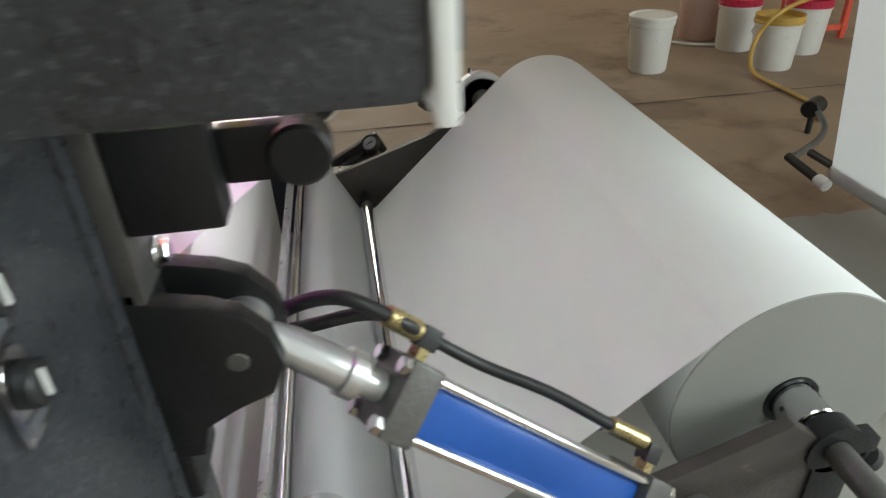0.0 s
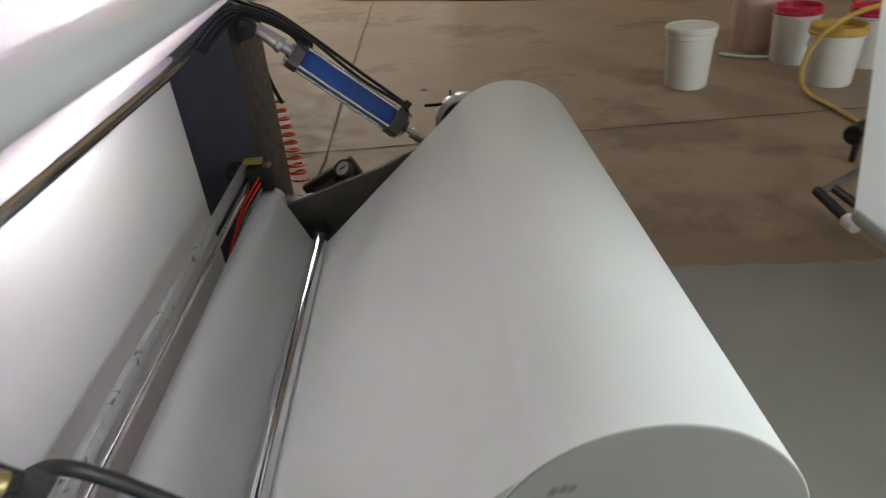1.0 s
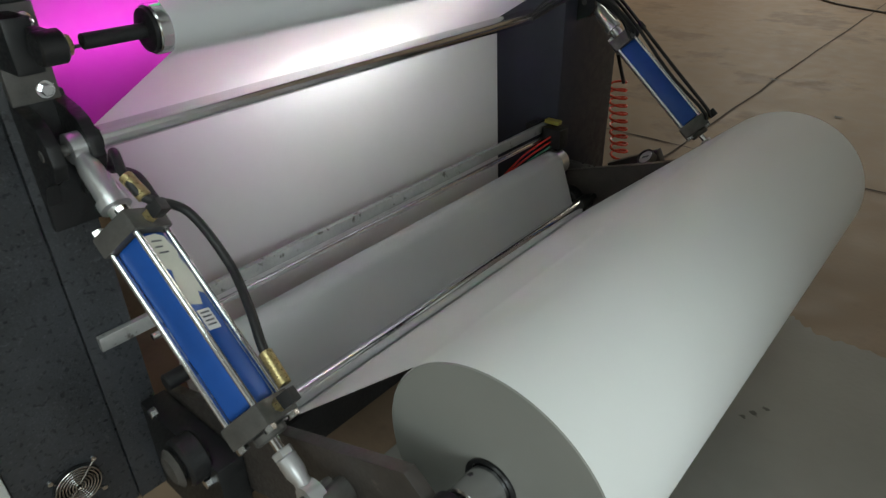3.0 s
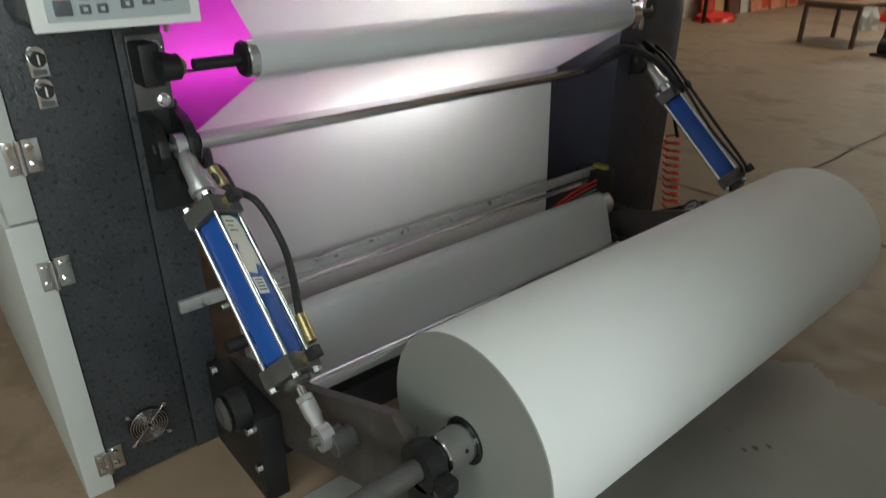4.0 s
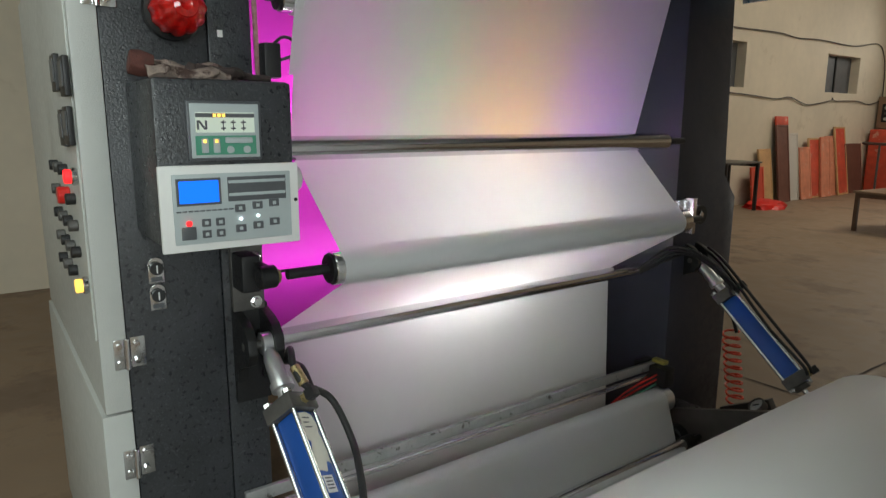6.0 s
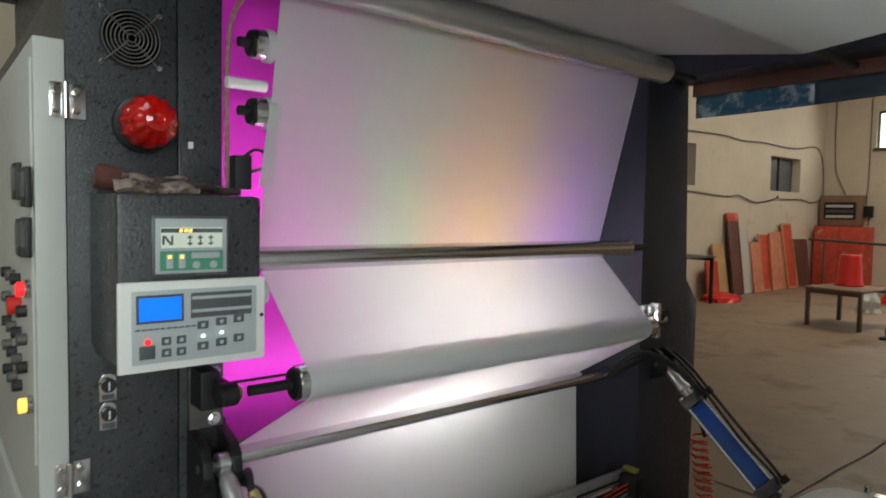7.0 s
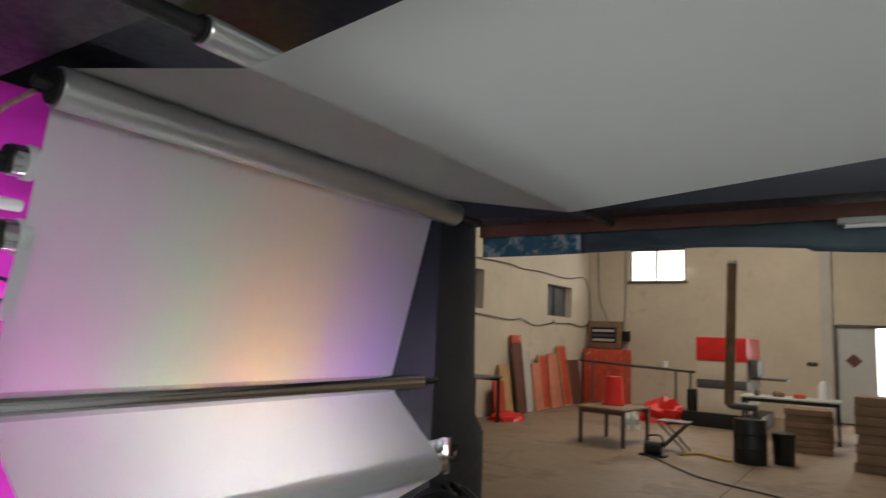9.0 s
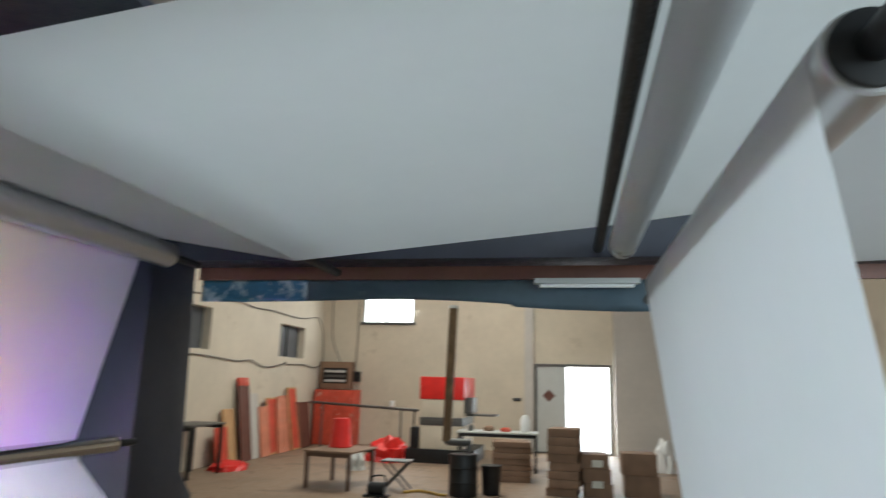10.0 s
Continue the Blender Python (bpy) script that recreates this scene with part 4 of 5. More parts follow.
def bearing_bracket():
    b = thing("bearing_bracket", "black bearing bracket with steel bolts holding the roller shaft", "bracket")
    part("plate", box(NX, NX + 0.02, 0.555, 0.636, 0.985, 1.15, 0.003), CAST, b)
    part("block", box(NX + 0.02, -0.165, 0.555, 0.60, 1.05, 1.14, 0.006), DARK, b)
    part("arm", box(-0.165, -0.095, 0.585, 0.604, 1.075, 1.125, 0.005), DARK, b)
    part("cap", rod((-0.10, 0.57, 1.10), (-0.10, 0.612, 1.10), 0.027, 24), DARK, b)
    part("fitting", rod((-0.10, 0.612, 1.10), (-0.10, 0.622, 1.10), 0.018, 6), BRASS, b)
    for z in (1.005, 1.12):
        part("bolt", rod((NX + 0.02, 0.613, z), (NX + 0.032, 0.613, z), 0.011, 6), STEEL, b)
        part("washer", rod((NX + 0.02, 0.613, z), (NX + 0.023, 0.613, z), 0.016, 16), STEEL, b)


bearing_bracket()


def worn_bar():
    b = thing("spreader_bar", "flat worn white steel bar across the machine", "bar")
    part("bar", box(-0.262, -0.246, 0.560, 2.32, 0.450, 0.485, 0.003), WORNBAR, b)
    part("rod", rod((-0.232, 0.66, 0.438), (-0.232, 2.3, 0.438), 0.009, 16), CHROME, b, "thin chrome rod")
    part("bracket", box(-0.30, -0.264, 2.22, 2.32, 0.45, 0.49, 0.004), DARK, b)


worn_bar()


def machine_base():
    m = thing("machine_base", "black steel machine base with bearing housings on the floor", "machine base")
    part("near_foot", box(-0.26, 0.06, 0.60, 0.663, 0.0, 0.27, 0.006), DARK, m)
    part("far_foot", box(-0.26, 0.08, 2.33, 2.42, 0.0, 0.30, 0.006), BLACK, m)
    part("cross_tube", box(-0.16, -0.04, 0.69, 2.30, 0.03, 0.15, 0.006), DARK, m)
    part("bearing_housing", rod((-0.02, 0.56, 0.27), (-0.02, 0.61, 0.27), 0.055, 28), DARK, m, "black bearing housing")
    part("bearing_face", lathe([(0, 0.03), (0.01, 0.045), (0.02, 0.03)], (-0.02, 0.56, 0.27), (-0.02, 0.0, 0.27), 28), CAST, m)
    for x, z in ((0.02, 0.22), (-0.09, 0.18), (0.05, 0.12), (-0.17, 0.30)):
        part("bolt", rod((x, 0.6, z), (x, 0.585, z), 0.012, 6), STEEL, m)


machine_base()


def air_gear():
    """Coiled air line, regulator with gauge and small fittings on the far arm."""
    y = 2.5
    c = [(-0.242 + 0.037 * math.cos(a) + 0.031 * i / 160, 2.835 + 0.037 * math.sin(a) + 0.04 * i / 160, 0.52 - 0.36 * i / 160) for i, a in enumerate([i * 2 * math.pi / 16 for i in range(161)])]
    tagged(part("coiled_air_hose", hose(c, 0.0055, 6, raw=True), mat("red_orange_tube", (0.85, 0.10, 0.06), 0.3, 0, 0.1, 10)), "red coiled plastic air hose hanging at the frame", "air hose")
    tagged(part("hose_stand", hose([(-0.26, 2.70, 0.72), (-0.245, 2.735, 0.72), (-0.24, 2.78, 0.68), (-0.235, 2.82, 0.60), (-0.212, 2.835, 0.515)], 0.008, 8), DARK), "dark bent tube on the frame holding the coiled hose", "tube")
    g = thing("air_regulator", "black air regulator with a round white gauge beside the arm", "regulator")
    g.matrix_world = Matrix.Translation((0.023, 2.634, 0.29)) @ Matrix.Rotation(radians(-28), 4, "Y") @ Matrix.Translation((-0.07, -2.376, -0.41))
    part("mount", box(-0.10, 0.08, 2.155, 2.40, 0.345, 0.385, 0.004), ARMC, g)
    part("bracket", box(-0.13, 0.11, 2.40, 2.44, 0.34, 0.43, 0.006), ARMC, g)
    part("body", box(-0.09, 0.02, 2.36, 2.41, 0.31, 0.40, 0.006), CAST, g)
    part("bowl", rod((-0.06, 2.385, 0.31), (-0.06, 2.385, 0.24), 0.022, 20), STEEL, g)
    part("gauge", pipe((0.07, 2.385, 0.40), (0.07, 2.367, 0.424), 0.036, 0.031, 28), CAST, g)
    part("dial", rod((0.07, 2.388, 0.396), (0.07, 2.3694, 0.4208), 0.031, 28), WHITE, g, "white dial")
    part("needle", rod((0.055, 2.3688, 0.4216), (0.085, 2.3682, 0.4224), 0.003, 6), SLATE, g)
    h = thing("air_hoses", "bundle of thin black air lines at the far frame", "air hose")
    for k in range(4):
        part("line", hose([(-0.25 - 0.02 * k, 2.15 + 0.03 * k, 0.88), (-0.2, 2.28, 0.93 + 0.015 * k), (-0.16 + 0.02 * k, 2.36, 0.94), (-0.05 + 0.02 * k, 2.40, 0.87 - 0.01 * k), (0.0, 2.40 + 0.01 * k, 0.80)], 0.006, 8), RUBBER, h)
    v = thing("valve_block", "small dark valve block with red and green wires", "valve")
    part("block", box(-0.24, -0.16, 2.24, 2.30, 0.40, 0.48, 0.005), DARK, v)
    part("tab", box(-0.25, -0.19, 2.27, 2.299, 0.485, 0.50, 0.002), mat("yellow_tab", (0.30, 0.26, 0.05), 0.5), v)
    for k, (m, dz) in enumerate(((RED, 0.0), (GREENPAD, -0.04), (RED, -0.02))):
        part("wire", hose([(-0.2, 2.24, 0.45 + dz), (-0.24, 2.12, 0.40 + dz), (-0.26, 1.98 - 0.05 * k, 0.33 + dz)], 0.0035, 6), m, v)


air_gear()


def brake_unit():
    """Ribbed brake on the far end of the roll's shaft."""
    x, z = ROLL[0] - 0.110, ROLL[1] - 0.085
    b = thing("roll_brake", "grey cast brake disc with ribs behind the far arm", "brake")
    part("disc", lathe([(0, 0.05), (0.004, 0.10), (0.012, 0.112), (0.05, 0.112), (0.058, 0.10), (0.062, 0.05)], (x, 2.70, z), (x, 3.2, z), 48), DULLSTEEL, b)
    for k in range(4):
        r = 0.05 + 0.015 * k
        part("rib", pipe((x, 2.694, z), (x, 2.702, z), r, r - 0.006, 40), DULLSTEEL, b)
    part("fin", box(x - 0.15, x - 0.08, 2.72, 2.735, z + 0.07, z + 0.082, 0.003), DARK, b)
    part("stud", rod((x - 0.04, 2.75, z + 0.10), (x - 0.04, 2.75, z + 0.125), 0.010, 12), CHROME, b)
    part("hub", rod((x, 2.40, z), (x, 2.70, z), 0.045, 28), DULLSTEEL, b)


brake_unit()


def floor_marks():
    rnd = random.Random(21)
    for k, (x, y, r) in enumerate(((0.77, 1.74, 0.012), (0.789, 1.77, 0.016), (0.81, 1.81, 0.012), (0.487, 1.214, 0.018), (0.53, 1.235, 0.012), (1.35, 3.33, 0.03), (0.95, 2.75, 0.02), (-0.2, 5.2, 0.04), (0.35, 4.6, 0.03))):
        bm = bmesh.new()
        bm.faces.new([bm.verts.new((x + r * rnd.uniform(0.4, 1.2) * math.cos(a), y + 0.7 * r * rnd.uniform(0.4, 1.2) * math.sin(a), 0.0065)) for a in [2 * math.pi * i / 11 for i in range(11)]])
        structure("floor_mark", bm, STAIN, "small dark oil mark on the floor", "floor mark")


floor_marks()


def red_stand():
    o = thing("red_stand", "red-brown steel stand behind the paint buckets", "stand", (3.55, 4.75, 0))
    for x, y in ((-0.16, -0.14), (0.16, -0.14), (-0.16, 0.14), (0.16, 0.14)):
        part("leg", box(x - 0.02, x + 0.02, y - 0.02, y + 0.02, 0, 0.55, 0.003), REDBOARD, o)
    part("top", box(-0.2, 0.2, -0.18, 0.18, 0.55, 0.59, 0.005), REDBOARD, o)
    part("foot_rail", box(-0.2, 0.2, -0.15, -0.12, 0.06, 0.10, 0.004), REDBOARD, o)


red_stand()


# ---- far room ----
def bucket(x, y, h, r, material, label, lid=False, fill=None):
    b = thing("bucket", label, "bucket", (x, y, 0), "paint buckets")
    if lid:
        part("pail", lathe([(0, r * 0.82), (0.01, r * 0.86), (h - 0.06, r * 0.97), (h - 0.055, r * 1.03), (h - 0.03, r * 1.03), (h - 0.028, r), (h, r)], (0, 0, 0), (0, 0, 1), 36), material, b)
        part("lid", lathe([(h - 0.02, r * 1.04), (h - 0.002, r * 1.05), (h + 0.006, r * 1.02), (h + 0.004, r * 0.9), (h - 0.002, r * 0.88)], (0, 0, 0), (0, 0, 1), 36), BUCKET, b)
    else:
        bm = lathe([(0, r * 0.82), (0.01, r * 0.86), (h - 0.06, r * 0.97), (h - 0.055, r * 1.03), (h - 0.03, r * 1.03), (h - 0.028, r), (h, r), (h, r * 0.95), (h * 0.8, r * 0.93)], (0, 0, 0), (0, 0, 1), 36)
        part("pail", bm, material, b)
        if fill:
            part("rim_paint", lathe([(h - 0.045, r * 1.032), (h - 0.03, r * 1.04), (h - 0.026, r * 1.01), (h + 0.002, r * 1.01), (h + 0.003, r * 0.94), (h - 0.03, r * 0.935)], (0, 0, 0), (0, 0, 1), 36), fill, b, "paint run over the rim")
            part("contents", rod((0, 0, h * 0.86), (0, 0, h * 0.9), r * 0.93, 24), fill, b)
    part("handle", hose([(r * 1.02 * math.cos(a), r * 1.02 * math.sin(a), h - 0.06 - 0.10 * math.sin(a)) for a in [math.pi * i / 10 for i in range(11)]], 0.003, 6, raw=True), STEEL, b)
    return b


bucket(1.99, 4.24, 0.36, 0.145, BUCKET, "white plastic paint bucket with a lid on the floor", True)
bucket(2.73, 4.97, 0.42, 0.165, PINKBUCKET, "pink-stained plastic paint bucket on the floor", True)
bucket(2.81, 4.57, 0.36, 0.145, BUCKET, "open white bucket with crimson paint inside", False, CRIMSON)
bucket(2.79, 4.07, 0.34, 0.15, BUCKET, "stained white bucket with orange hose over it", False, YELLOWHOSE)
bucket(3.20, 4.36, 0.36, 0.15, BUCKET, "open white bucket with crimson paint inside", False, CRIMSON)
tagged(part("floor_hose", hose([(3.25, 4.2, 0.40), (2.98, 4.08, 0.42), (2.72, 3.98, 0.37), (2.59, 3.98, 0.22), (2.55, 3.9, 0.04), (2.565, 3.55, 0.015), (2.55, 3.24, 0.015), (2.42, 3.05, 0.02), (2.29, 2.95, 0.12)], 0.014, 8), YELLOWHOSE),
       "yellow hose draped over buckets and along the floor", "hose")
tagged(part("cord", hose([(2.45, 4.84, 0.012), (2.56, 4.72, 0.012), (2.80, 4.62, 0.012)], 0.012, 8), BUCKET), "pale cord lying on the floor", "cord")


def pipe_stub():
    s = thing("pipe_fitting", "black pipe fitting with a white end at the hanging cloth", "pipe")
    part("valve", rod((2.23, 2.90, 0.14), (2.33, 2.97, 0.14), 0.045, 16), DARK, s)
    part("tube", hose([(2.27, 2.90, 0.14), (2.22, 2.76, 0.11), (2.13, 2.66, 0.09), (1.98, 2.56, 0.085), (1.88, 2.50, 0.085)], 0.016, 8), CAST, s)
    part("bar", rod((1.875, 2.52, 0.085), (1.885, 2.32, 0.06), 0.02, 12), DARK, s)
    part("end", rod((1.885, 2.32, 0.06), (1.888, 2.26, 0.055), 0.028, 14), WHITE, s, "white plastic end")
    part("stand", rod((2.28, 2.935, 0.0), (2.28, 2.935, 0.12), 0.015, 10), DARK, s)


pipe_stub()


def table(x, y, w, d, h, label, top, leg, turn=0.0):
    t = thing("table", label, "table", (x, y, 0))
    t.rotation_euler.z = radians(turn)
    part("tabletop", box(-w / 2, w / 2, -d / 2, d / 2, h - 0.03, h, 0.006), top, t)
    for sx in (-1, 1):
        for sy in (-1, 1):
            part("leg", box(sx * (w / 2 - 0.05) - 0.025, sx * (w / 2 - 0.05) + 0.025, sy * (d / 2 - 0.05) - 0.025, sy * (d / 2 - 0.05) + 0.025, 0, h - 0.03, 0.004), leg, t)
    part("apron", box(-w / 2 + 0.03, w / 2 - 0.03, -d / 2 + 0.02, -d / 2 + 0.04, h - 0.09, h - 0.03), leg, t)
    part("apron", box(-w / 2 + 0.03, w / 2 - 0.03, d / 2 - 0.04, d / 2 - 0.02, h - 0.09, h - 0.03), leg, t)
    return t


table(-2.27, 10.42, 0.80, 1.0, 0.56, "low dark wooden table with a pale top and red tub", CARTON, WOOD, -6)
o = thing("plastic_tub", "red plastic tub turned upside down on the low table", "tub", (-2.35, 10.6, 0.56))
part("tub", lathe([(0, 0.185), (0.02, 0.19), (0.05, 0.17), (0.43, 0.135), (0.45, 0.12)], (0, 0, 0), (0, 0, 1), 28), RED, o)
table(-4.90, 10.45, 0.62, 1.05, 0.84, "dark steel work table against the side wall", CAST, DARK)


def screens():
    """Printing frames leaning on the side wall."""
    rnd = random.Random(11)
    for k, (y, w, h, m, lab) in enumerate(((11.67, 0.42, 0.70, REDBOARD, "short red printing frame leaning on the wall"), (12.06, 0.42, 1.02, TANBOARD, "tan wooden board leaning on the wall"),
                                       (12.60, 0.44, 1.46, BROWNBOARD, "tall dark brown board with a red top leaning on the wall"), (12.95, 0.52, 1.30, PLASTERD, "grey mesh printing frame leaning on the wall"),
                                       (13.45, 0.46, 1.03, ORANGEBOARD, "orange printing frame leaning on the wall"), (13.85, 0.44, 1.20, REDBOARD, "red printing frame with a pale rim"),
                                       (14.25, 0.44, 1.22, ORANGEBOARD, "orange printing frame leaning on the wall"), (14.62, 0.40, 1.24, ORANGEBOARD, "orange printing frame leaning on the wall"),
                                       (15.02, 0.55, 1.43, REDBOARD, "tall red printing frame leaning on the wall"), (15.62, 0.8, 1.07, BROWNBOARD, "dark red-brown board leaning on the wall"))):
        s = thing("printing_frame", lab, "printing frame", (WW + 0.27 - 0.04 * (k % 2), y, 0), "leaning frames")
        s.rotation_euler = (0, radians(-6 - rnd.uniform(0, 3)), radians(rnd.uniform(-4, 4)))
        part("panel", box(-0.008, 0.008, -w / 2 + 0.03, w / 2 - 0.03, 0.035, h - 0.03), m, s)
        for y0, y1, z0, z1 in ((-w / 2, -w / 2 + 0.035, 0.004, h), (w / 2 - 0.035, w / 2, 0.004, h), (-w / 2 + 0.035, w / 2 - 0.035, 0.004, 0.04), (-w / 2 + 0.035, w / 2 - 0.035, h - 0.035, h)):
            part("rail", box(-0.018, 0.018, y0, y1, z0, z1, 0.003), BROWNBOARD if k == 2 else TANBOARD if k in (1, 5, 8) else m, s)
        if k == 2:
            part("cap", box(-0.02, 0.02, -w / 2, w / 2, h + 0.001, h + 0.16, 0.003), REDBOARD, s, "red painted end")


screens()


def heap(name, x, y, w, d, h, material, label, seed, category):
    """A crumpled heap of plastic sheet."""
    bm, rnd = bmesh.new(), random.Random(seed)
    bmesh.ops.create_icosphere(bm, subdivisions=3, radius=1)
    for v in bm.verts:
        n = 1 + 0.45 * noise.noise(v.co * 2.3 + Vector((seed, 0, 0))) + 0.2 * noise.noise(v.co * 6)
        v.co = Vector((v.co.x * w * n, v.co.y * d * n, max(0, v.co.z * h * n)))
    o = part(name, bm, material)
    o.location = (x, y, 0.0)
    return tagged(o, label, category)


heap("plastic_sheet", -4.72, 11.42, 0.30, 0.42, 0.15, RED, "crumpled red plastic sheet on the floor", 3, "plastic sheet")
heap("red_parcel", -2.45, 13.85, 0.45, 0.4, 0.44, RED, "red plastic-wrapped parcel on the floor", 5, "parcel")
heap("white_bag", 3.10, 14.3, 0.2, 0.25, 0.55, WHITE, "crumpled white plastic bag on the floor", 9, "bag")
heap("plastic_bag", -2.62, 12.3, 0.16, 0.16, 0.34, LIGHTGREY, "crumpled clear plastic bag behind the table", 12, "bag")


def switch_box():
    s = thing("electrical_box", "open brown electrical box on the wall above a red cabinet", "electrical box", (-4.76, NW, 0))
    part("case", box(-0.43, 0.43, -0.26, 0, 1.38, 2.08, 0.01), CARTON, s)
    part("recess", box(-0.34, 0.34, -0.265, -0.26, 1.52, 1.92), DARK, s)
    for k in range(3):
        part("breaker", box(-0.28, 0.28, -0.30, -0.265, 1.56 + k * 0.12, 1.62 + k * 0.12, 0.004), CAST if k % 2 else LIGHTGREY, s)
    part("socket", box(0.44, 0.62, -0.1, 0, 1.58, 1.84, 0.01), DARK, s)
    c = thing("red_cabinet", "dark red steel cabinet under the electrical box", "cabinet", (-4.66, NW, 0))
    part("body", box(-0.5, 0.55, -0.6, 0, 0, 1.36, 0.01), REDBOARD, c)
    part("door", box(-0.48, 0.02, -0.615, -0.6, 0.03, 1.33, 0.004), REDBOARD, c)
    part("door", box(0.03, 0.53, -0.615, -0.6, 0.03, 1.33, 0.004), REDBOARD, c)


switch_box()


def cables():
    for k, pts in enumerate((
            [(WW + 0.03, 9.6, 3.05), (WW + 0.03, 10.96, 3.08), (WW + 0.03, 12.3, 3.10), (WW + 0.03, 12.96, 3.06), (WW + 0.03, 13.83, 3.09), (WW + 0.03, 15.3, 3.07), (WW + 0.03, 16.4, 3.19), (WW + 0.03, 16.8, 2.95), (WW + 0.04, 16.93, 2.4), (WW + 0.05, 16.95, 1.5)],
            [(WW + 0.03, 9.6, 2.0), (WW + 0.03, 11.04, 1.99), (WW + 0.03, 12.37, 1.93), (WW + 0.03, 12.9, 1.97), (WW + 0.03, 13.6, 1.845), (WW + 0.03, 14.5, 1.94), (WW + 0.03, 14.6, 2.0), (WW + 0.03, 14.75, 1.94), (WW + 0.03, 15.7, 1.96), (WW + 0.03, 16.3, 1.9), (WW + 0.03, 16.85, 1.98)],
            [(-5.02, NW - 0.02, 4.6), (-5.02, NW - 0.02, 3.6), (-4.98, NW - 0.02, 2.7), (-4.85, NW - 0.02, 2.35), (-4.72, NW - 0.05, 2.09)],
            [(-4.28, NW - 0.02, 4.6), (-4.28, NW - 0.02, 2.6), (-4.3, NW - 0.02, 1.9), (-4.22, NW - 0.02, 1.75), (-4.25, NW - 0.03, 1.2)])):
        tagged(part("wall_cable", hose(pts, 0.011 if k < 2 else 0.009, 8), CABLE), "dark cable sagging along the wall", "cable", "wall cables")
    tagged(part("floor_cable", hose([(-1.55, 9.62, 0.012), (-1.28, 9.34, 0.012), (-0.9, 8.88, 0.012), (-0.49, 8.48, 0.012), (0.275, 8.12, 0.012), (1.1, 7.7, 0.012), (2.2, 7.3, 0.012)], 0.010, 8), CABLE), "dark cable across the floor", "cable")
    tagged(part("drain_hose", hose([(-1.15, 10.05, 0.02), (-0.95, 10.25, 0.02), (-0.75, 10.15, 0.02), (-0.60, 10.02, 0.02), (-0.48, 10.0, 0.02)], 0.02, 8), YELLOWHOSE), "dirty yellow hose lying by the oil drum", "hose")


cables()


def openings():
    w = thing("window_1", "bright white window in the end wall", "window", kind="structure")
    for x0, x1 in ((-4.17, -4.13), (-3.52, -3.47), (-2.80, -2.76)):
        part("frame", box(x0, x1, NW + 0.06, NW + 0.10, 3.15, 3.98), CAST, w)
    part("sill", box(-4.22, -2.71, NW - 0.04, NW + 0.1, 3.08, 3.15, 0.004), CAST, w)
    part("head", box(-4.13, -2.80, NW + 0.06, NW + 0.1, 3.93, 3.98), CAST, w)
    d = thing("door_1", "grey steel door leaf with a dark red paper diamond, beside a bright open doorway", "door", kind="structure")
    part("leaf", box(0.462, 1.18, NW + 0.02, NW + 0.07, 0.03, 2.088, 0.006), LIGHTGREY, d)
    part("diamond", box(-0.11, 0.11, NW + 0.012, NW + 0.02, -0.11, 0.11, 0, m=Matrix.Translation((0.76, 0, 1.37)) @ Matrix.Rotation(radians(45), 4, "Y")), BROWNBOARD, d, "dark red paper diamond")
    for x0, x1, z0, z1 in ((0.40, 0.46, 0, 2.15), (2.22, 2.28, 0, 2.15), (0.46, 2.22, 2.09, 2.15)):
        part("frame", box(x0, x1, NW - 0.02, NW + 0.08, z0, z1, 0.004), CAST, d)
    part("sill", box(0.46, 2.22, NW - 0.01, NW + 0.2, 0, 0.03), CAST, d)
    for n, (y0, y1) in enumerate(((14.3, 15.74), (9.95, 11.31))):
        w = thing("window_%d" % (n + 2), "small dark recessed window in the side wall", "window", kind="structure")
        part("pane", box(WW - 0.2, WW - 0.18, y0, y1, 2.11, 2.86 if n == 0 else 2.87), SLATE, w)
        part("frame", box(WW - 0.18, WW - 0.15, (y0 + y1) / 2 - 0.02, (y0 + y1) / 2 + 0.02, 2.11, 2.86), DARK, w)
    # pier and pilaster: shade is coloured in with the greyer plaster
    p = structure("wall_pier", box(2.34, EW, NW - 0.35, NW, 0, CH), PLASTERD, "plastered wall pier beside the door, coloured greyer for shade", "wall")

    o = thing("wall_switch", "small dark switch plate on the plaster", "switch")
    part("plate", box(-0.13, 0.07, NW - 0.03, NW, 1.22, 1.29, 0.004), DARK, o)
    part("rocker", box(-0.08, 0.02, NW - 0.036, NW - 0.03, 1.235, 1.275, 0.002), SLATE, o)
    structure("wall_pilaster", box(0.16, 0.38, NW - 0.10, NW, 0, CH), PLASTERD, "plastered pilaster beside the door, coloured greyer for shade", "wall")


openings()


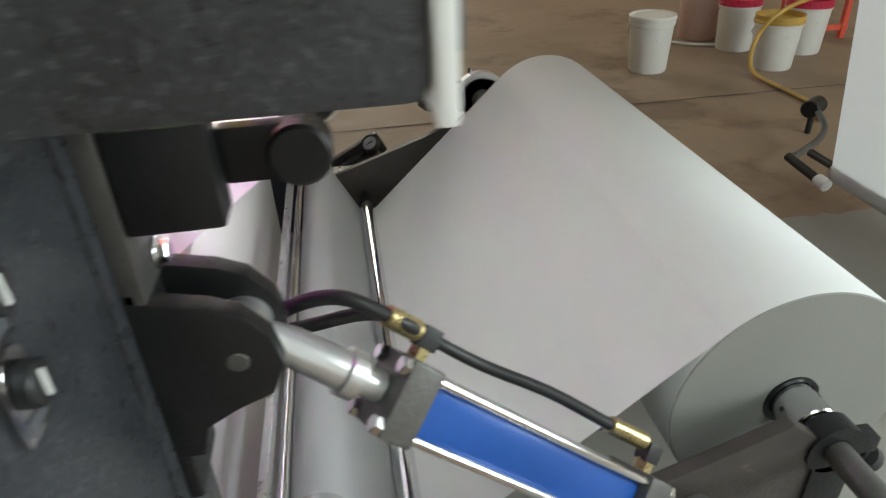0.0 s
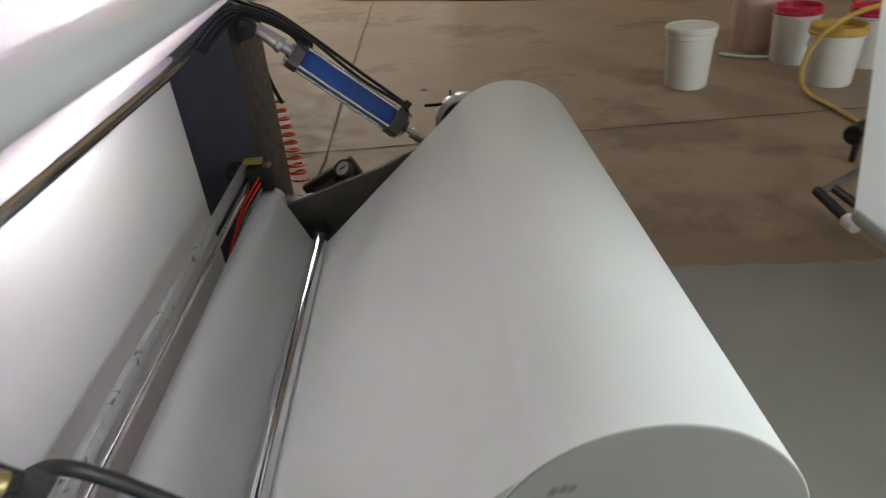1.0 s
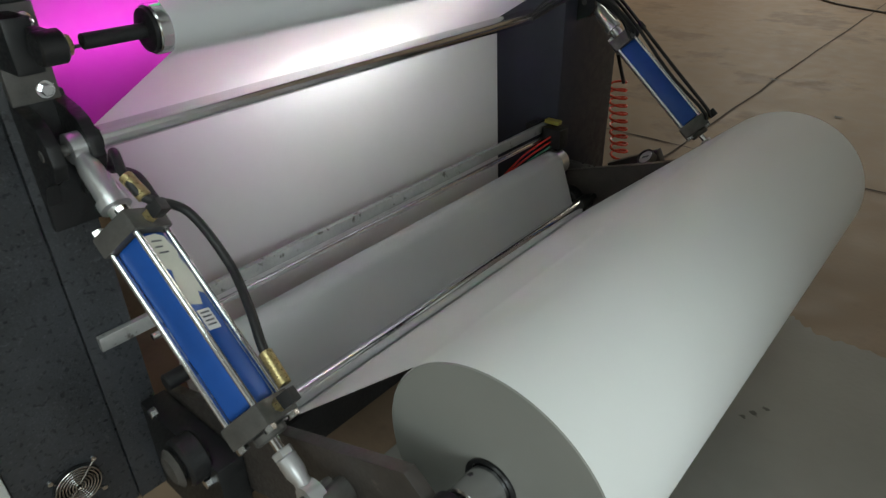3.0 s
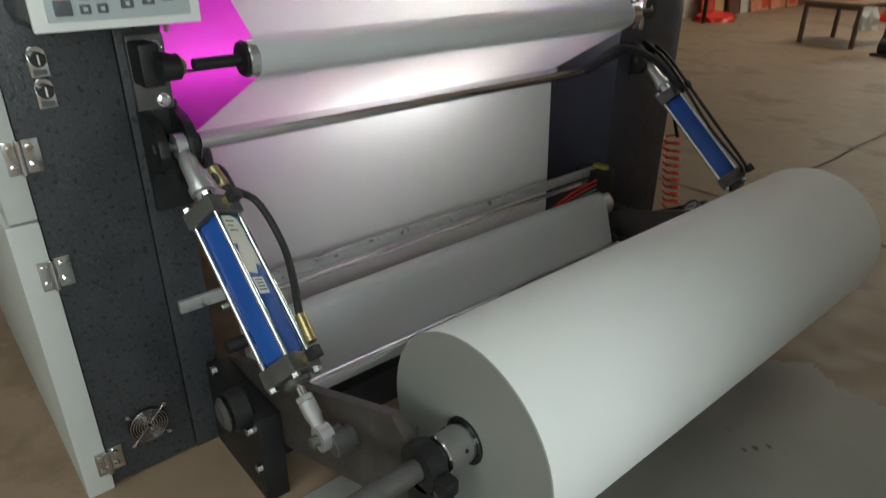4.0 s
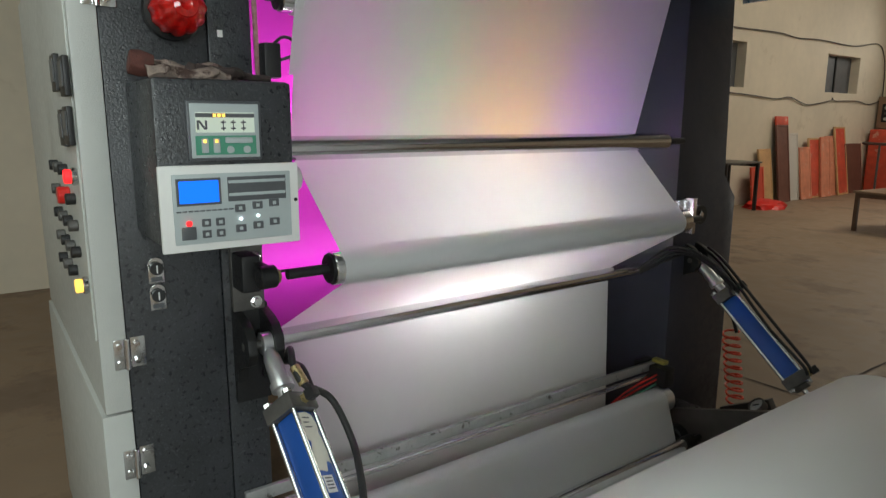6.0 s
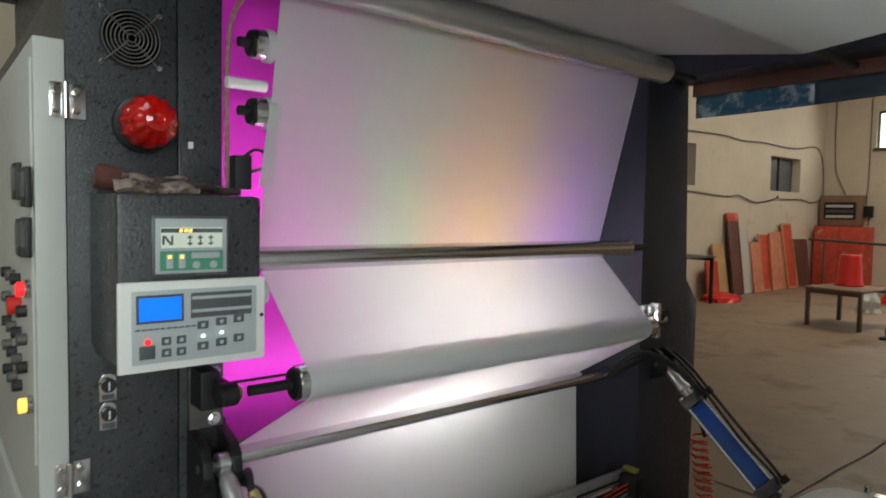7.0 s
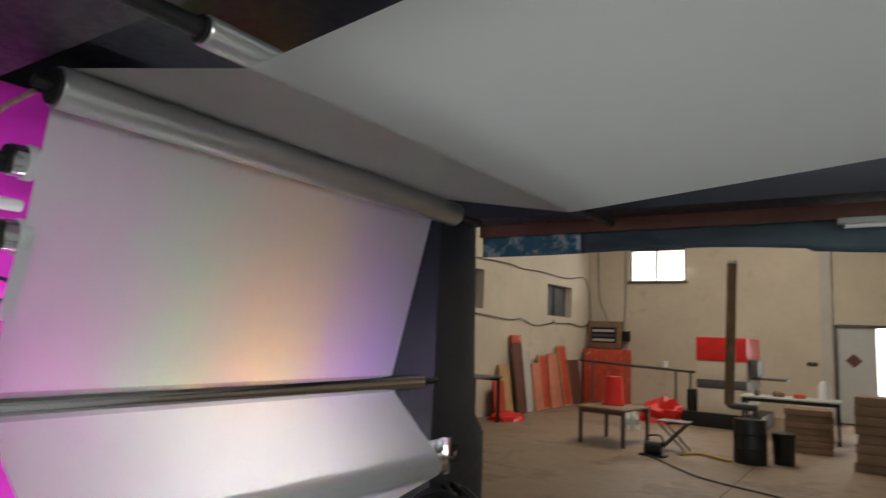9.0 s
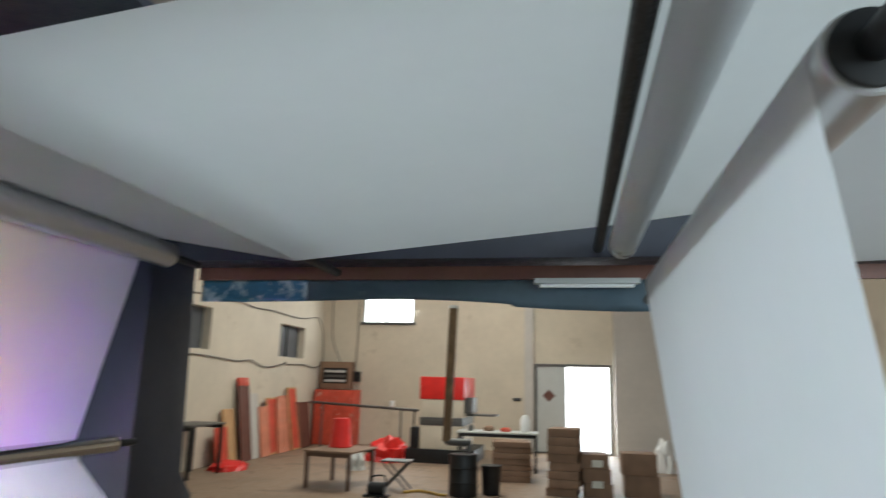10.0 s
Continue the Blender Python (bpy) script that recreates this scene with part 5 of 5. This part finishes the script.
def stove():
    s = thing("boiler", "red and cream boiler cabinet on a dark plinth", "boiler", (-1.33, 14.2, 0))
    part("plinth", box(-0.74, 0.70, -0.42, 1.2, 0, 0.275, 0.01), DARK, s)
    part("body", box(-0.45, 0.45, -0.38, 1.1, 0.275, 0.745, 0.01), PLASTER, s, "cream painted body")
    part("band", box(-0.46, 0.46, -0.39, 1.11, 0.745, 0.91, 0.01), CAST, s, "dark grey band")
    part("body", box(-0.45, 0.45, -0.38, 1.1, 0.91, 1.275, 0.01), PLASTER, s, "cream painted body")
    part("top", box(-0.47, 0.47, -0.40, 1.12, 1.275, 1.735, 0.02), RED, s, "red painted top")
    part("vent", box(0.455, 0.62, -0.2, 0.5, 1.0, 1.32, 0.01), CAST, s, "dark side vent")
    part("tank", box(-0.66, -0.50, -0.36, -0.05, 0.276, 0.70, 0.02), DARK, s, "small black side tank")
    part("shelf", box(0.47, 1.1, -0.1, 0.5, 0.95, 0.98, 0.004), CAST, s)
    f = thing("flue_pipe", "tall rusty brown flue pipe standing behind an oil drum", "flue pipe", (-0.54, 10.42, 0))
    part("pipe", pipe((-0.04, 0, 0.74), (0.02, 0, 2.80), 0.068, 0.060, 24), mat("rusty_pipe", (0.16, 0.10, 0.05), 0.6, 0.3, 0.35, 8), f)
    part("elbow", hose([(-0.04, 0, 0.79), (-0.035, 0, 0.76), (0.0, 0, 0.735), (0.12, 0, 0.73), (0.34, 0, 0.73)], 0.055, 14), CAST, f)
    part("rim", pipe((0.02, 0, 2.785), (0.021, 0, 2.83), 0.076, 0.064, 24), LIGHTGREY, f)
    part("foot", rod((0.30, 0, 0.0), (0.30, 0, 0.72), 0.035, 14), CAST, f, "dark stand under the pipe")
    d = thing("oil_drum", "dark steel oil drum on the floor", "drum", (-0.275, 10.18, 0))
    part("drum", lathe([(0, 0.205), (0.02, 0.215), (0.19, 0.21), (0.20, 0.22), (0.22, 0.21), (0.39, 0.21), (0.40, 0.22), (0.42, 0.21), (0.57, 0.215), (0.59, 0.205), (0.58, 0.05)], (0, 0, 0), (0, 0, 1), 32), DARK, d)
    b = thing("black_bin", "black plastic bin beside the oil drum", "bin", (0.11, 10.42, 0))
    part("bin", lathe([(0, 0.12), (0.02, 0.13), (0.40, 0.15), (0.42, 0.16), (0.42, 0.13)], (0, 0, 0), (0, 0, 1), 20), DARK, b)


stove()


def shelf_rail():
    r = thing("pipe_rail_bench", "long pipe rail on posts in front of the cabinet", "rail")
    a, b = Vector((-4.86, 15.4, 1.08)), Vector((-1.86, 13.95, 1.03))
    part("rail", rod(a, b, 0.03, 12), CAST, r)
    for k in (0.13, 0.86, 0.97):
        p = a.lerp(b, k)
        part("post", rod((p.x, p.y, 0), p, 0.022, 12), CAST, r)
    p = a.lerp(b, 0.78)
    part("cup", rod((p.x, p.y, p.z + 0.03), (p.x, p.y, p.z + 0.16), 0.05, 14), WHITE, r, "white cup")


shelf_rail()


def carton(x, y, w, d, h, n, label, turn):
    """A stack of flattened cartons."""
    c = thing("carton_stack", label, "cartons", (x, y, 0), "carton stacks")
    c.rotation_euler.z = radians(turn)
    rnd = random.Random(int(x * 31 + y * 7))
    for k in range(n):
        dx, dy = rnd.uniform(-0.03, 0.03), rnd.uniform(-0.03, 0.03)
        part("carton", box(-w / 2 + dx, w / 2 + dx, -d / 2 + dy, d / 2 + dy, h * k / n + 0.001, h * (k + 1) / n - 0.004, 0.006), CARTON, c)


carton(0.27, 12.05, 0.66, 0.6, 0.66, 7, "stack of flat brown cartons on the floor", 5)
carton(1.20, 10.85, 0.46, 0.55, 0.98, 8, "tall uneven stack of flat brown cartons", -6)
carton(1.66, 10.95, 0.42, 0.5, 0.62, 3, "brown cardboard boxes with pale labels", 3)
for z in (0.14, 0.44):
    tagged(part("paper_label", box(1.60, 1.76, 10.655, 10.665, z, z + 0.10), LABEL), "pale paper label on a brown box", "label", "box labels")
carton(2.33, 11.15, 0.52, 0.5, 0.64, 2, "large plain brown carton", 0)
t = table(-0.10, 13.3, 1.55, 0.7, 0.72, "dark table with a pale top edge, small tools and cups", LIGHTGREY, DARK, 3)
for k, (x, y, h, r, m, lab) in enumerate(((-0.62, 13.2, 0.12, 0.05, CAST, "small grey metal cup on the table"), (-0.28, 13.3, 0.1, 0.1, CARTON, "brown bowl on the table"),
                                       (0.42, 13.3, 0.32, 0.09, WHITE, "white bottle on the table"), (0.05, 13.25, 0.08, 0.10, REDBOARD, "red dish on the table"))):
    o = thing("cup" if k == 0 else "bottle" if k == 2 else "bowl", lab, "tableware", (x, y, 0.72))
    part("body", lathe([(0, r * 0.8), (0.01, r), (h * 0.7, r), (h, r * 0.5)], (0, 0, 0), (0, 0, 1), 18), m, o)


def stool():
    s = thing("folding_stool", "small dark folding stool on the floor", "stool", (-1.33, 10.33, 0))
    for y in (-0.15, 0.15):
        part("leg", rod((-0.2, y, 0.01), (0.2, y, 0.42), 0.014, 8), CAST, s)
        part("leg", rod((0.2, y * 0.9, 0.01), (-0.2, y * 0.9, 0.42), 0.014, 8), CAST, s)
    part("seat", box(-0.22, 0.22, -0.17, 0.17, 0.42, 0.44, 0.005), CAST, s)
    m = thing("hand_pump", "small dark pump with a bent handle on the floor", "pump", (-1.46, 9.66, 0))
    part("body", rod((-0.1, 0, 0.11), (0.14, 0, 0.11), 0.09, 18), DARK, m)
    part("base", box(-0.16, 0.2, -0.09, 0.09, 0, 0.03, 0.004), DARK, m)
    part("handle", hose([(-0.1, 0, 0.18), (-0.05, 0, 0.27), (0.12, 0, 0.28), (0.16, 0, 0.14)], 0.012, 8), DARK, m)


stool()


# ---- what turns ----
def motions():
    x, z, R = ROLL
    walk(roll, [(i * 0.2, pose(x, 0, z, 0, -53.0 * i + ROLL_PHASE, 0)) for i in range(51)])


motions()
